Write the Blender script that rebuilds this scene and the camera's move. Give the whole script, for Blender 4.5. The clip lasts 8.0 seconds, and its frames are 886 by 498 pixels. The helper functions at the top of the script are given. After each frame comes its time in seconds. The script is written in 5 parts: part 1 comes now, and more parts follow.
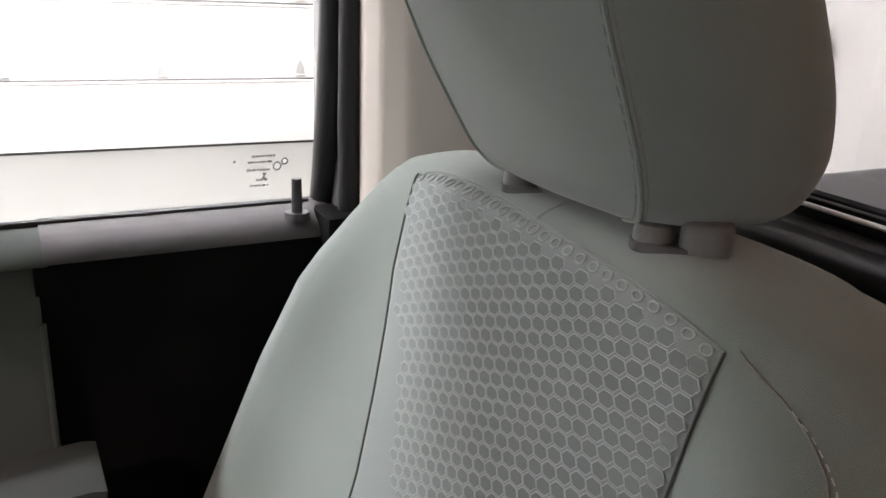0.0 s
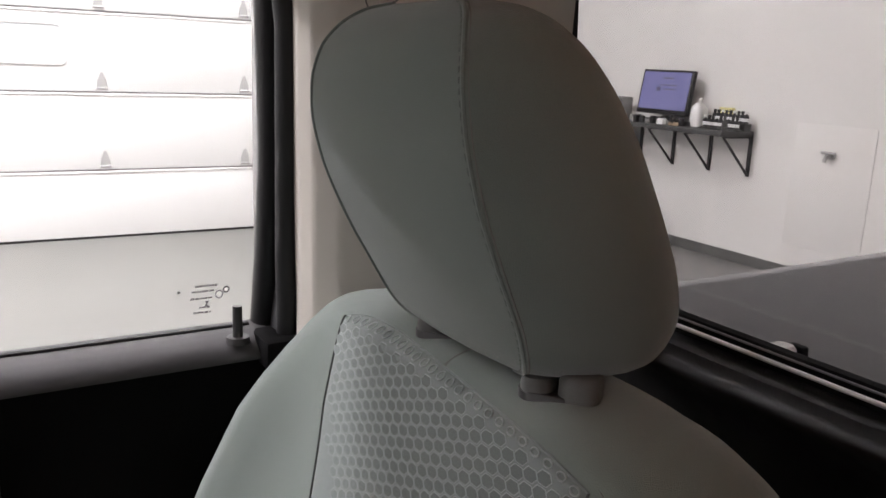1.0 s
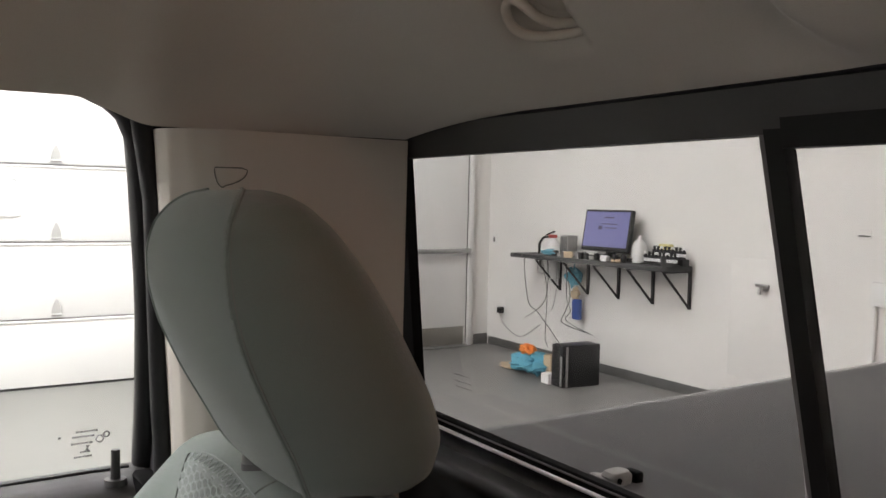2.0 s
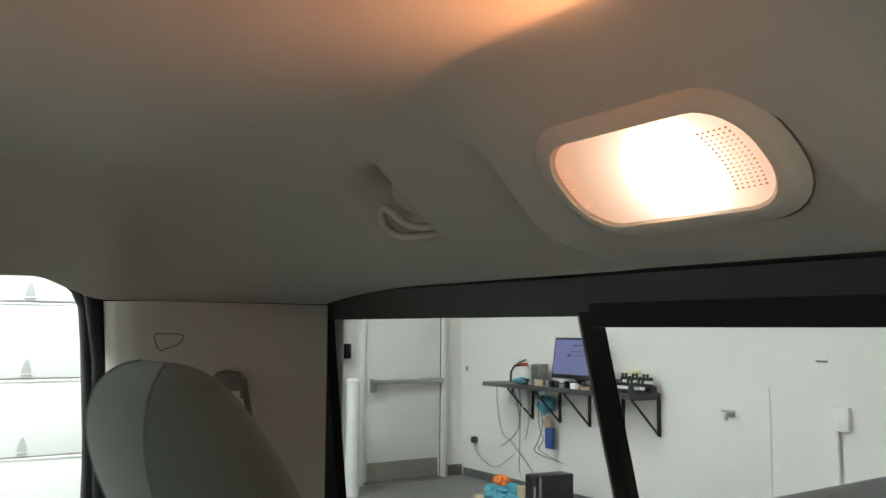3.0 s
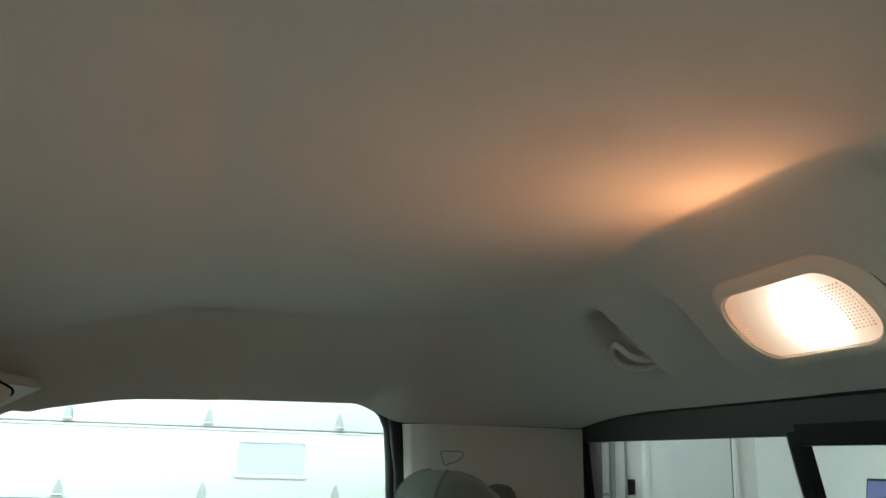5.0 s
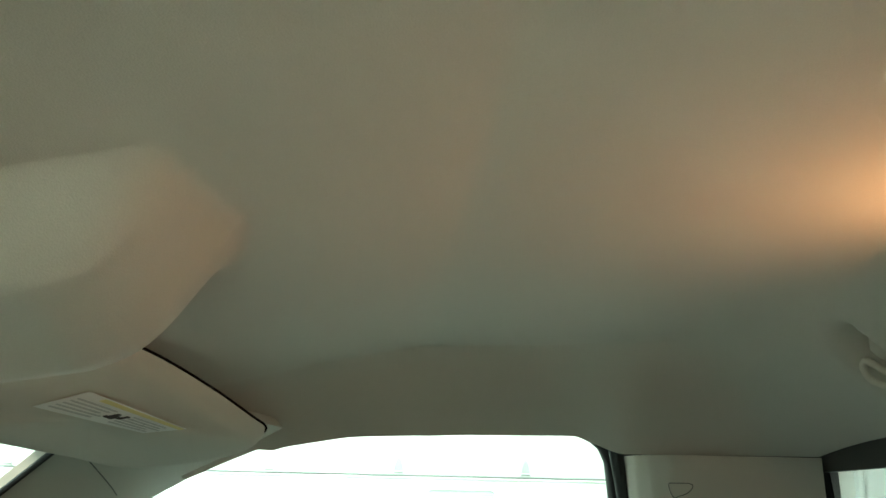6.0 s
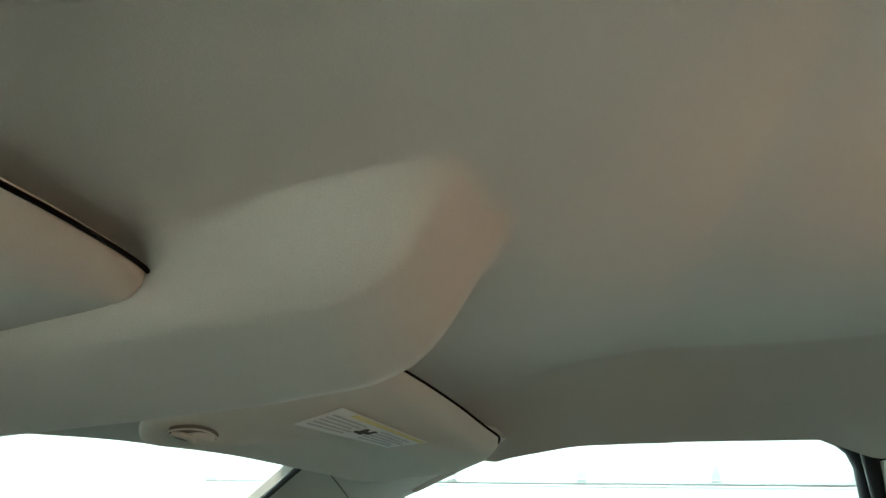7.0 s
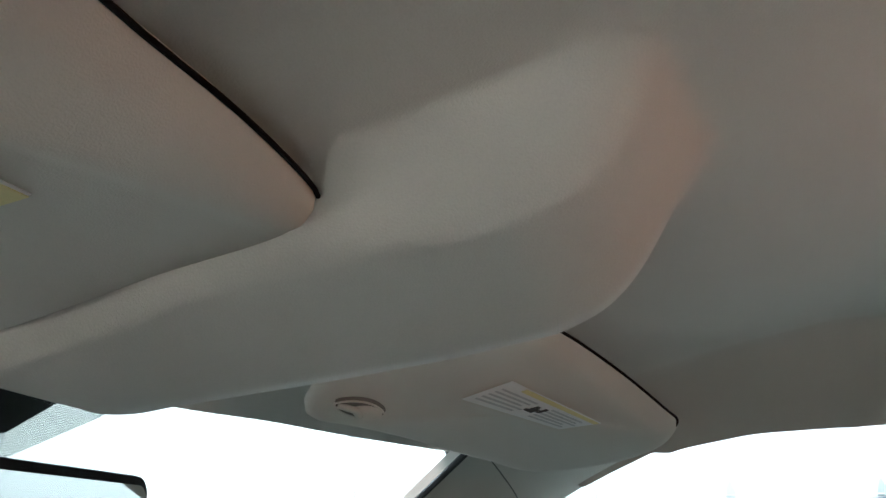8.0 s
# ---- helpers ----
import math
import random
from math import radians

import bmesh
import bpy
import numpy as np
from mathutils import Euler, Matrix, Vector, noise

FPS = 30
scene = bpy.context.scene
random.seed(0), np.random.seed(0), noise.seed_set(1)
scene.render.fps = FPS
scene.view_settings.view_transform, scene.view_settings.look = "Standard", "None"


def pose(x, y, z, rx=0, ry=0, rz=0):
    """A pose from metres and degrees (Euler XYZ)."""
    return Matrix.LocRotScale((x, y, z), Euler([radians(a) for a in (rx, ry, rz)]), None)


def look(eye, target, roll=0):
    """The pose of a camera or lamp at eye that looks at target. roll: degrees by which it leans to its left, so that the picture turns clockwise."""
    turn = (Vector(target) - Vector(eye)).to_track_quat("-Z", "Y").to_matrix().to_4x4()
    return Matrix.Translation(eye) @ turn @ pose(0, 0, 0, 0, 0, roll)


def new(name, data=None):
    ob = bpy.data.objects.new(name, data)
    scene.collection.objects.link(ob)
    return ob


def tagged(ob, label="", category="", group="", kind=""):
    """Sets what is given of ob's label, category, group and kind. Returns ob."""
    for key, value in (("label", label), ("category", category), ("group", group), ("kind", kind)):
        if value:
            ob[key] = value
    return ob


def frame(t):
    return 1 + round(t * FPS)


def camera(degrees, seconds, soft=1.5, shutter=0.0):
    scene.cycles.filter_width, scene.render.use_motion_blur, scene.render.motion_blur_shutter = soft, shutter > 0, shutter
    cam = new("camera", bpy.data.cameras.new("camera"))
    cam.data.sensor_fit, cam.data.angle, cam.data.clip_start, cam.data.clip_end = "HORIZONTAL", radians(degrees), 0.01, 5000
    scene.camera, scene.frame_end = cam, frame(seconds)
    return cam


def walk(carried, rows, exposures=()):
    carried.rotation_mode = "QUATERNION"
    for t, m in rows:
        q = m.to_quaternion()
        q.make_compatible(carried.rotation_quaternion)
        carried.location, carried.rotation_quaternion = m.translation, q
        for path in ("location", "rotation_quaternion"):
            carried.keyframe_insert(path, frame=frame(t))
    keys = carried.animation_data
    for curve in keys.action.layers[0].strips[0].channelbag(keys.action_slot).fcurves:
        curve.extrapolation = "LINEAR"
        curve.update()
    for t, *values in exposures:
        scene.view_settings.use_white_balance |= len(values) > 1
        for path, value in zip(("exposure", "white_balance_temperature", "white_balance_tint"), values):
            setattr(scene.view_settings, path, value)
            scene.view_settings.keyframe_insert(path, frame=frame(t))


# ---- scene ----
cam = camera(56.46, 8.0)
PATH = [
    (0.00, look((-0.0729, -0.5265, 1.3946), (-1.9383, 0.4980, 0.6956), 2.70)),
    (0.50, look((-0.0562, -0.5430, 1.4276), (-1.9088, 0.5777, 0.8534), 2.91)),
    (1.00, look((-0.0095, -0.5412, 1.4633), (-1.8572, 0.6254, 0.9705), 2.39)),
    (1.50, look((0.0791, -0.5244, 1.4627), (-1.7731, 0.6944, 1.1431), 1.87)),
    (2.00, look((0.1467, -0.4925, 1.4907), (-1.7017, 0.7672, 1.3717), 1.26)),
    (2.20, look((0.1690, -0.4808, 1.4993), (-1.6873, 0.7720, 1.4510), 0.98)),
    (3.30, look((0.3545, -0.5090, 1.5336), (-1.4653, 0.7615, 1.8366), 0.21)),
    (3.50, look((0.3789, -0.5051, 1.5341), (-1.4738, 0.7072, 1.8733), 0.51)),
    (4.00, look((0.4507, -0.5076, 1.5288), (-1.4614, 0.5751, 1.9637), 0.50)),
    (4.50, look((0.4807, -0.5124, 1.5217), (-1.5215, 0.3429, 2.0484), 1.02)),
    (4.70, look((0.4948, -0.5253, 1.5150), (-1.5487, 0.2171, 2.0535), 1.45)),
    (5.80, look((0.5044, -0.6100, 1.4912), (-1.6264, -0.3743, 2.1405), 1.35)),
    (6.00, look((0.4928, -0.6124, 1.4855), (-1.6407, -0.4721, 2.1534), 1.26)),
    (6.50, look((0.4731, -0.6652, 1.4874), (-1.6629, -0.7011, 2.1610), 0.88)),
    (7.00, look((0.4647, -0.6850, 1.4883), (-1.6498, -0.9719, 2.1699), 0.84)),
    (7.50, look((0.4395, -0.7041, 1.4806), (-1.6371, -1.1738, 2.1769), 0.77)),
    (8.00, look((0.4023, -0.7343, 1.4568), (-1.6265, -1.3346, 2.1925), 0.18)),
]
EXPOSURES = [
    (0.0, -0.02, 6550, 33), (0.5, -0.42, 6550, 34), (1.0, -0.55, 6550, 34), (1.5, -0.60, 6550, 35), (2.0, -0.50, 6650, 28), (3.5, -0.64, 5900, 9), (4.0, -0.78, 5650, 9), (4.5, -0.86, 5650, 7), (5.8, -0.24, 5900, -15), (6.5, -0.16, 6100, -17), (7.0, -0.19, 5550, -8), (7.5, -0.25, 5350, 3), (8.0, -0.24, 5350, 8),
]
walk(cam, PATH, EXPOSURES)

# The plan is drawn in units of 1.12 m: x to the driver's side, y to the rear, z up from the garage floor.
K = 1.12
PSI = radians(-1.58)          # the garage stands a little askew to the truck
SPIN = Matrix.Rotation(PSI, 4, "Z")

# ---------------------------------------------------------------- light
world = bpy.data.worlds.new("world")
scene.world = world
world.use_nodes = True
world.node_tree.nodes["Background"].inputs[0].default_value = (0.9, 0.95, 1.0, 1)
world.node_tree.nodes["Background"].inputs[1].default_value = 0.03


def unseen_lamp(x, y, wide, long, watts, colour):
    lamp = bpy.data.lights.new("unseen_lamp", "AREA")
    lamp.shape, lamp.size, lamp.size_y, lamp.energy = "RECTANGLE", wide, long, watts
    lamp.color = colour
    ob = new("unseen_lamp", lamp)
    ob.matrix_world = SPIN @ pose(x, y, 4.85)
    return ob


# added unseen lamps: cool by the garage door and ahead, warmer on driver's side
COOL, WARM = (0.92, 1.0, 0.95), (1.0, 0.83, 0.71)
for lx, ly, lw, tone in ((-4.8, -3.4, 350, COOL), (-4.5, 0.45, 460, COOL), (-2.8, -5.2, 820, COOL)):
    unseen_lamp(lx, ly, 0.5, 2.6, lw, tone)
unseen_lamp(2.5, -4.4, 0.5, 2.2, 500, WARM)
# made-up narrow lamp: its floor pool bounces light up to the headliner bulge
ob = unseen_lamp(4.15, -1.0, 1.1, 1.1, 21000, WARM)
ob.data.spread = radians(32)
# unseen fill light added ahead of the windscreen
front_fill = bpy.data.lights.new("unseen_bay_fill", "AREA")
front_fill.shape, front_fill.size, front_fill.size_y, front_fill.energy, front_fill.color = "RECTANGLE", 6.6, 3.0, 235, (0.95, 1.0, 0.97)
ob = new("unseen_bay_fill", front_fill)
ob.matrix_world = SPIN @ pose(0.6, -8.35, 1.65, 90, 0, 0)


# ---------------------------------------------------------------- materials
def material(name, colour, rough=0.6, metal=0.0, grain=0.0, size=400.0, spread=0.12, blotch=3.0, sheen=0.0, coat=0.0, spec=0.5, emit=None, power=0.0, fine=True):
    """Base colour broken up at two scales, with a fine relief; sizes are features to the metre."""
    mat = bpy.data.materials.new(name)
    mat.use_nodes = True
    tree = mat.node_tree
    bsdf = tree.nodes["Principled BSDF"]
    bsdf.inputs["Roughness"].default_value = rough
    bsdf.inputs["Metallic"].default_value = metal
    bsdf.inputs["Sheen Weight"].default_value = sheen
    bsdf.inputs["Coat Weight"].default_value = coat
    bsdf.inputs["Specular IOR Level"].default_value = spec
    geo = tree.nodes.new("ShaderNodeNewGeometry")
    big = tree.nodes.new("ShaderNodeTexNoise")
    big.inputs["Scale"].default_value = blotch
    big.inputs["Detail"].default_value = 4
    small = tree.nodes.new("ShaderNodeTexNoise")
    small.inputs["Scale"].default_value = size
    small.inputs["Detail"].default_value = 2
    tree.links.new(geo.outputs["Position"], big.inputs["Vector"])
    tree.links.new(geo.outputs["Position"], small.inputs["Vector"])
    both = tree.nodes.new("ShaderNodeMix")
    both.inputs[0].default_value = 0.5
    tree.links.new(big.outputs["Fac"], both.inputs[2])
    tree.links.new(small.outputs["Fac"], both.inputs[3])
    ramp = tree.nodes.new("ShaderNodeValToRGB")
    ramp.color_ramp.elements[0].position, ramp.color_ramp.elements[1].position = 0.3, 0.7
    ramp.color_ramp.elements[0].color = (*[c * (1 - spread) for c in colour], 1)
    ramp.color_ramp.elements[1].color = (*[min(1, c * (1 + spread)) for c in colour], 1)
    tree.links.new(both.outputs[0], ramp.inputs[0])
    tree.links.new(ramp.outputs[0], bsdf.inputs["Base Color"])
    if grain:
        bump = tree.nodes.new("ShaderNodeBump")
        bump.inputs["Strength"].default_value = grain
        bump.inputs["Distance"].default_value = 0.001
        tree.links.new(small.outputs["Fac"], bump.inputs["Height"])
        tree.links.new(bump.outputs[0], bsdf.inputs["Normal"])
    if emit:
        bsdf.inputs["Emission Color"].default_value = (*emit, 1)
        bsdf.inputs["Emission Strength"].default_value = power
    return mat


def pane_material(name, tint, gloss=0.9):
    """Thin tinted glass: clear through, mirrors by the angle."""
    mat = bpy.data.materials.new(name)
    mat.use_nodes = True
    tree = mat.node_tree
    tree.nodes.remove(tree.nodes["Principled BSDF"])
    out = tree.nodes["Material Output"]
    clear = tree.nodes.new("ShaderNodeBsdfTransparent")
    clear.inputs[0].default_value = (*tint, 1)
    shine = tree.nodes.new("ShaderNodeBsdfGlossy")
    shine.inputs["Roughness"].default_value = 0.02
    shine.inputs[0].default_value = (gloss, gloss, gloss, 1)
    facing = tree.nodes.new("ShaderNodeLayerWeight")
    facing.inputs[0].default_value = 0.5
    power = tree.nodes.new("ShaderNodeMath")
    power.operation = "POWER"
    power.inputs[1].default_value = 5.0
    fresnel = tree.nodes.new("ShaderNodeMath")
    fresnel.operation = "MULTIPLY_ADD"
    fresnel.inputs[1].default_value, fresnel.inputs[2].default_value = 0.45, 0.02
    tree.links.new(facing.outputs["Facing"], power.inputs[0])
    tree.links.new(power.outputs[0], fresnel.inputs[0])
    mix = tree.nodes.new("ShaderNodeMixShader")
    tree.links.new(fresnel.outputs[0], mix.inputs[0])
    tree.links.new(clear.outputs[0], mix.inputs[1])
    tree.links.new(shine.outputs[0], mix.inputs[2])
    tree.links.new(mix.outputs[0], out.inputs[0])
    return mat


HEADLINER = material("headliner_cloth", (0.565, 0.535, 0.483), 0.95, grain=0.25, size=900, spread=0.05, sheen=0.2, blotch=2.5)
STONE = material("stone_plastic", (0.62, 0.585, 0.52), 0.6, grain=0.25, size=1400, spread=0.04)
# dark brown that paints shade: visor recess, belt edge, lamp bezel gap
SHADE_BROWN = material("painted_shade_brown", (0.17, 0.155, 0.135), 0.85, grain=0.3, size=1100, spread=0.05)
VISOR = material("visor_vinyl", (0.67, 0.63, 0.565), 0.75, grain=0.3, size=1100, spread=0.04)
FABRIC = material("seat_cloth", (0.153, 0.188, 0.168), 0.95, grain=0.5, size=1500, spread=0.08, sheen=0.3, blotch=6)
RIDGE = material("insert_ridge_cloth", (0.305, 0.345, 0.328), 0.95, grain=0.5, size=1800, spread=0.06, sheen=0.3)
INSERT = material("seat_insert_cloth", (0.188, 0.222, 0.209), 0.95, grain=0.5, size=1200, spread=0.06, sheen=0.3, blotch=8)
CELL = material("insert_cell_cloth", (0.123, 0.146, 0.137), 0.9, grain=0.5, size=2000, spread=0.08, sheen=0.2)
CELL_PALE = material("insert_cell_pale", (0.145, 0.172, 0.162), 0.9, grain=0.5, size=2000, spread=0.08, sheen=0.2)
CELL_FAINT = material("insert_cell_faint", (0.168, 0.199, 0.188), 0.9, grain=0.5, size=2000, spread=0.08, sheen=0.2)
SEAM = material("seam_thread", (0.05, 0.055, 0.05), 0.9, grain=0.3, size=2000)
FOLD = material("seam_fold", (0.19, 0.19, 0.175), 0.95, grain=0.3, size=2000)
THREAD = material("pale_thread", (0.42, 0.43, 0.40), 0.9, grain=0.3, size=2000)
BLACK = material("black_trim", (0.005, 0.005, 0.0052), 0.75, grain=0.35, size=1300, spread=0.15, spec=0.12)
DOORBLACK = material("door_black", (0.004, 0.0043, 0.004), 0.8, grain=0.35, size=1300, spread=0.12, spec=0.08)
BELT = material("belt_ledge", (0.062, 0.060, 0.061), 0.55, grain=0.3, size=1300, spread=0.1, spec=0.4)
PAD = material("door_pad", (0.050, 0.065, 0.055), 0.85, grain=0.4, size=1300, spread=0.08)
ARM = material("armrest_vinyl", (0.036, 0.043, 0.038), 0.8, grain=0.4, size=1300, spread=0.08)
RUBBER = material("rubber_seal", (0.008, 0.008, 0.009), 0.5, grain=0.2, size=900, spread=0.1)
RUBBER_GREY = material("flocked_seal", (0.011, 0.011, 0.012), 0.6, grain=0.3, size=1500, spread=0.1)
FRIT = material("glass_black_band", (0.012, 0.012, 0.0115), 0.5, spread=0.08, spec=0.15)
HINGEGREY = material("strip_metal", (0.55, 0.54, 0.54), 0.45, 0.2)
SILL = material("sill_plastic", (0.014, 0.0145, 0.0135), 0.42, grain=0.25, size=1300, spread=0.12, spec=0.45)
CHROME = material("bright_metal", (0.6, 0.6, 0.6), 0.25, 1.0)
PINMETAL = material("lock_pin_plastic", (0.03, 0.03, 0.03), 0.45, grain=0.2)
GUIDE = material("guide_plastic", (0.09, 0.095, 0.09), 0.5, grain=0.2, size=1200)
GREYPLASTIC = material("grey_plastic", (0.30, 0.30, 0.29), 0.5, grain=0.2, size=1200)
def dotted(name):
    mat = pane_material(name, (0.95, 0.97, 0.97), 0.3)
    tree = mat.node_tree
    out = tree.nodes["Material Output"]
    glass = out.inputs[0].links[0].from_socket
    ink = tree.nodes.new("ShaderNodeBsdfDiffuse")
    ink.inputs[0].default_value = (0.10, 0.11, 0.11, 1)
    geo = tree.nodes.new("ShaderNodeNewGeometry")
    cells = tree.nodes.new("ShaderNodeTexVoronoi")
    cells.voronoi_dimensions = "2D"
    cells.inputs["Scale"].default_value = 800
    cells.inputs["Randomness"].default_value = 0.0
    near = tree.nodes.new("ShaderNodeMath")
    near.operation = "LESS_THAN"
    near.inputs[1].default_value = 0.40
    mix = tree.nodes.new("ShaderNodeMixShader")
    tree.links.new(geo.outputs["Position"], cells.inputs["Vector"])
    tree.links.new(cells.outputs["Distance"], near.inputs[0])
    tree.links.new(near.outputs[0], mix.inputs[0])
    tree.links.new(glass, mix.inputs[1])
    tree.links.new(ink.outputs[0], mix.inputs[2])
    tree.links.new(mix.outputs[0], out.inputs[0])
    return mat


DOTS = dotted("dotted_band")
# light through the lens ribs is painted as emission, paler on the passenger's side
RIB = material("lens_rib", (0.55, 0.30, 0.18), 0.3, emit=(1.0, 0.46, 0.26), power=0.55)
RIB_PALE = material("lens_rib_pale", (0.7, 0.42, 0.3), 0.3, emit=(1.0, 0.50, 0.30), power=1.0)
LABELWHITE = material("label_paper", (0.86, 0.86, 0.85), 0.6, spread=0.03)
GAP_SHADE = material("visor_gap_shade", (0.010, 0.009, 0.009), 0.95, spec=0.05)
LABELYELLOW = material("label_yellow", (0.80, 0.72, 0.36), 0.6, spread=0.04)
LABELINK = material("label_ink", (0.58, 0.58, 0.59), 0.7)
LATCHGREY = material("cast_latch", (0.52, 0.51, 0.49), 0.5, 0.1)
ETCH = material("etched_marks", (0.34, 0.34, 0.34), 0.7)
DARKINK = material("dark_ink", (0.06, 0.06, 0.06), 0.7)
BODY = material("truck_paint", (0.05, 0.05, 0.055), 0.3, coat=0.6)
DASH = material("dash_plastic", (0.06, 0.06, 0.058), 0.7, grain=0.3, size=1200, spread=0.06)
CARPET = material("cab_carpet", (0.04, 0.04, 0.04), 1.0, grain=0.6, size=900)
COVER = material("bed_cover_vinyl", (0.07, 0.07, 0.07), 0.62, grain=0.3, size=900, spread=0.08)
WHITEWALL = material("white_wall_paint", (0.78, 0.765, 0.74), 0.7, grain=0.05, size=250, spread=0.03, blotch=1.2)
WHITEDOOR = material("white_door_paint", (0.80, 0.80, 0.79), 0.5, grain=0.1, size=300, spread=0.02)
LINER = material("garage_door_steel", (0.82, 0.82, 0.82), 0.45, grain=0.1, size=300, spread=0.02)
JOINT = material("panel_joint", (0.35, 0.35, 0.35), 0.6)
CONCRETE = material("sealed_concrete", (0.20, 0.196, 0.188), 0.42, grain=0.2, size=120, spread=0.14, blotch=0.9)
BASE = material("grey_baseboard", (0.12, 0.12, 0.115), 0.6)
STEEL = material("brushed_steel", (0.45, 0.45, 0.44), 0.4, 0.9, spread=0.05)
BLACKSTEEL = material("black_bracket", (0.025, 0.025, 0.025), 0.5)
SHELF = material("dark_shelf_board", (0.06, 0.06, 0.06), 0.5, grain=0.2)
PCBLACK = material("black_case", (0.015, 0.015, 0.016), 0.3, spread=0.1)
SCREEN = material("lit_screen", (0.1, 0.1, 0.2), 0.2, emit=(0.30, 0.33, 0.62), power=0.75)
SCREENBAR = material("screen_bars", (0.05, 0.05, 0.08), 0.3, emit=(0.12, 0.12, 0.25), power=0.6)
BLUECLOTH = material("blue_cloth", (0.10, 0.36, 0.47), 0.9, grain=0.5, size=300, spread=0.2, blotch=20)
ORANGE = material("orange_cloth", (0.85, 0.25, 0.05), 0.8)
TAN = material("tan_paper", (0.55, 0.42, 0.28), 0.8)
MILK = material("milky_bottle", (0.75, 0.75, 0.74), 0.35)
CAP = material("yellow_caps", (0.75, 0.68, 0.30), 0.5)
NAVY = material("navy_packet", (0.03, 0.07, 0.25), 0.5)
REDPAINT = material("red_print", (0.45, 0.06, 0.05), 0.5)
SIDEGLASS = pane_material("green_tinted_glass", (0.93, 0.955, 0.93))
TOPBAND = material("shaded_top_band", (0.026, 0.026, 0.024), 0.5, spread=0.1)
REARGLASS = pane_material("rear_glass", (0.69, 0.70, 0.692))
MIRRORGLASS = material("mirror_silver", (0.8, 0.8, 0.8), 0.02, 1.0, spread=0.0)
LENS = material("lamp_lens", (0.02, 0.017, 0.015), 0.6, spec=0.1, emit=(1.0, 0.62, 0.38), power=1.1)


def paint_bulb_falloff(mat, centre):
    """Paints the bulb's falloff into the lens emission: brightest before it, dimmer at the ends."""
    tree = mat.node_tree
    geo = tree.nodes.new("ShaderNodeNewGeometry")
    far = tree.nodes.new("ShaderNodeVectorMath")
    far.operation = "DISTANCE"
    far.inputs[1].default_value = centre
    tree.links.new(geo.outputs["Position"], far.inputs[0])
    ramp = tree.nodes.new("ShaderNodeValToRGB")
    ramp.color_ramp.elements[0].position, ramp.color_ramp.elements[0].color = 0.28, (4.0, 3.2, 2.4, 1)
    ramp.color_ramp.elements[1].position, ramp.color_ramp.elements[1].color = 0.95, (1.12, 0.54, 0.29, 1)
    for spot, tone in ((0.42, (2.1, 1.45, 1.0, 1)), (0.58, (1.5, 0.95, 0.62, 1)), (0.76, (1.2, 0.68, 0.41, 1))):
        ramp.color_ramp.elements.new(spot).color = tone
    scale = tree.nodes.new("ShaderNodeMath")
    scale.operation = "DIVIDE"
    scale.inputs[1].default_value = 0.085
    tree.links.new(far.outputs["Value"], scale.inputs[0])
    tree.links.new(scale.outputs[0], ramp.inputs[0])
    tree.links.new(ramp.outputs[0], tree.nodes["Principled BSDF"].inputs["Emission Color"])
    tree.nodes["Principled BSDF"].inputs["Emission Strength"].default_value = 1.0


paint_bulb_falloff(LENS, (0.026 * K, -0.138 * K, 1.440 * K))


# ---------------------------------------------------------------- mesh helpers
def thing(name, label="", category="", base=(0, 0, 0), group="", kind="", room=False):
    ob = new(name)
    ob.empty_display_size = 0.05
    m = Matrix.Translation(Vector(base) * K)
    ob.matrix_world = SPIN @ m if room else m
    bpy.context.view_layer.update()
    return tagged(ob, label, category, group, kind)


def part(name, bm, mat, parent=None, label="", smooth=40, room=False):
    """Links a bmesh, drawn in plan units, as one mesh object."""
    bmesh.ops.recalc_face_normals(bm, faces=bm.faces[:])
    bm.transform(Matrix.Scale(K, 4))
    if room:
        bm.transform(SPIN)
    mesh = bpy.data.meshes.new(name)
    if smooth:
        for f in bm.faces:
            f.smooth = True
        for e in bm.edges:
            e.smooth = len(e.link_faces) != 2 or e.calc_face_angle(0) < radians(smooth)
    bm.to_mesh(mesh)
    bm.free()
    mesh.materials.append(mat)
    ob = new(name, mesh)
    if parent:
        ob.parent = parent
        ob.matrix_parent_inverse = parent.matrix_world.inverted()
    if label:
        ob["label"] = label
    return ob


def box(c, s, bevel=0.0, bm=None, turn=None):
    b = bmesh.new()
    bmesh.ops.create_cube(b, size=1)
    b.transform(Matrix.Diagonal((*s, 1)))
    if bevel:
        bmesh.ops.bevel(b, geom=b.edges[:], offset=bevel, segments=2, affect="EDGES", profile=0.5)
    if turn:
        b.transform(turn)
    b.transform(Matrix.Translation(c))
    return merge(bm, b)


def merge(bm, b):
    if bm is None:
        return b
    mesh = bpy.data.meshes.new("tmp")
    b.to_mesh(mesh)
    b.free()
    bm.from_mesh(mesh)
    bpy.data.meshes.remove(mesh)
    return bm


def rod(a, b, r, n=10, bm=None, r2=None):
    return tube([a, b], r, n, bm, r2)


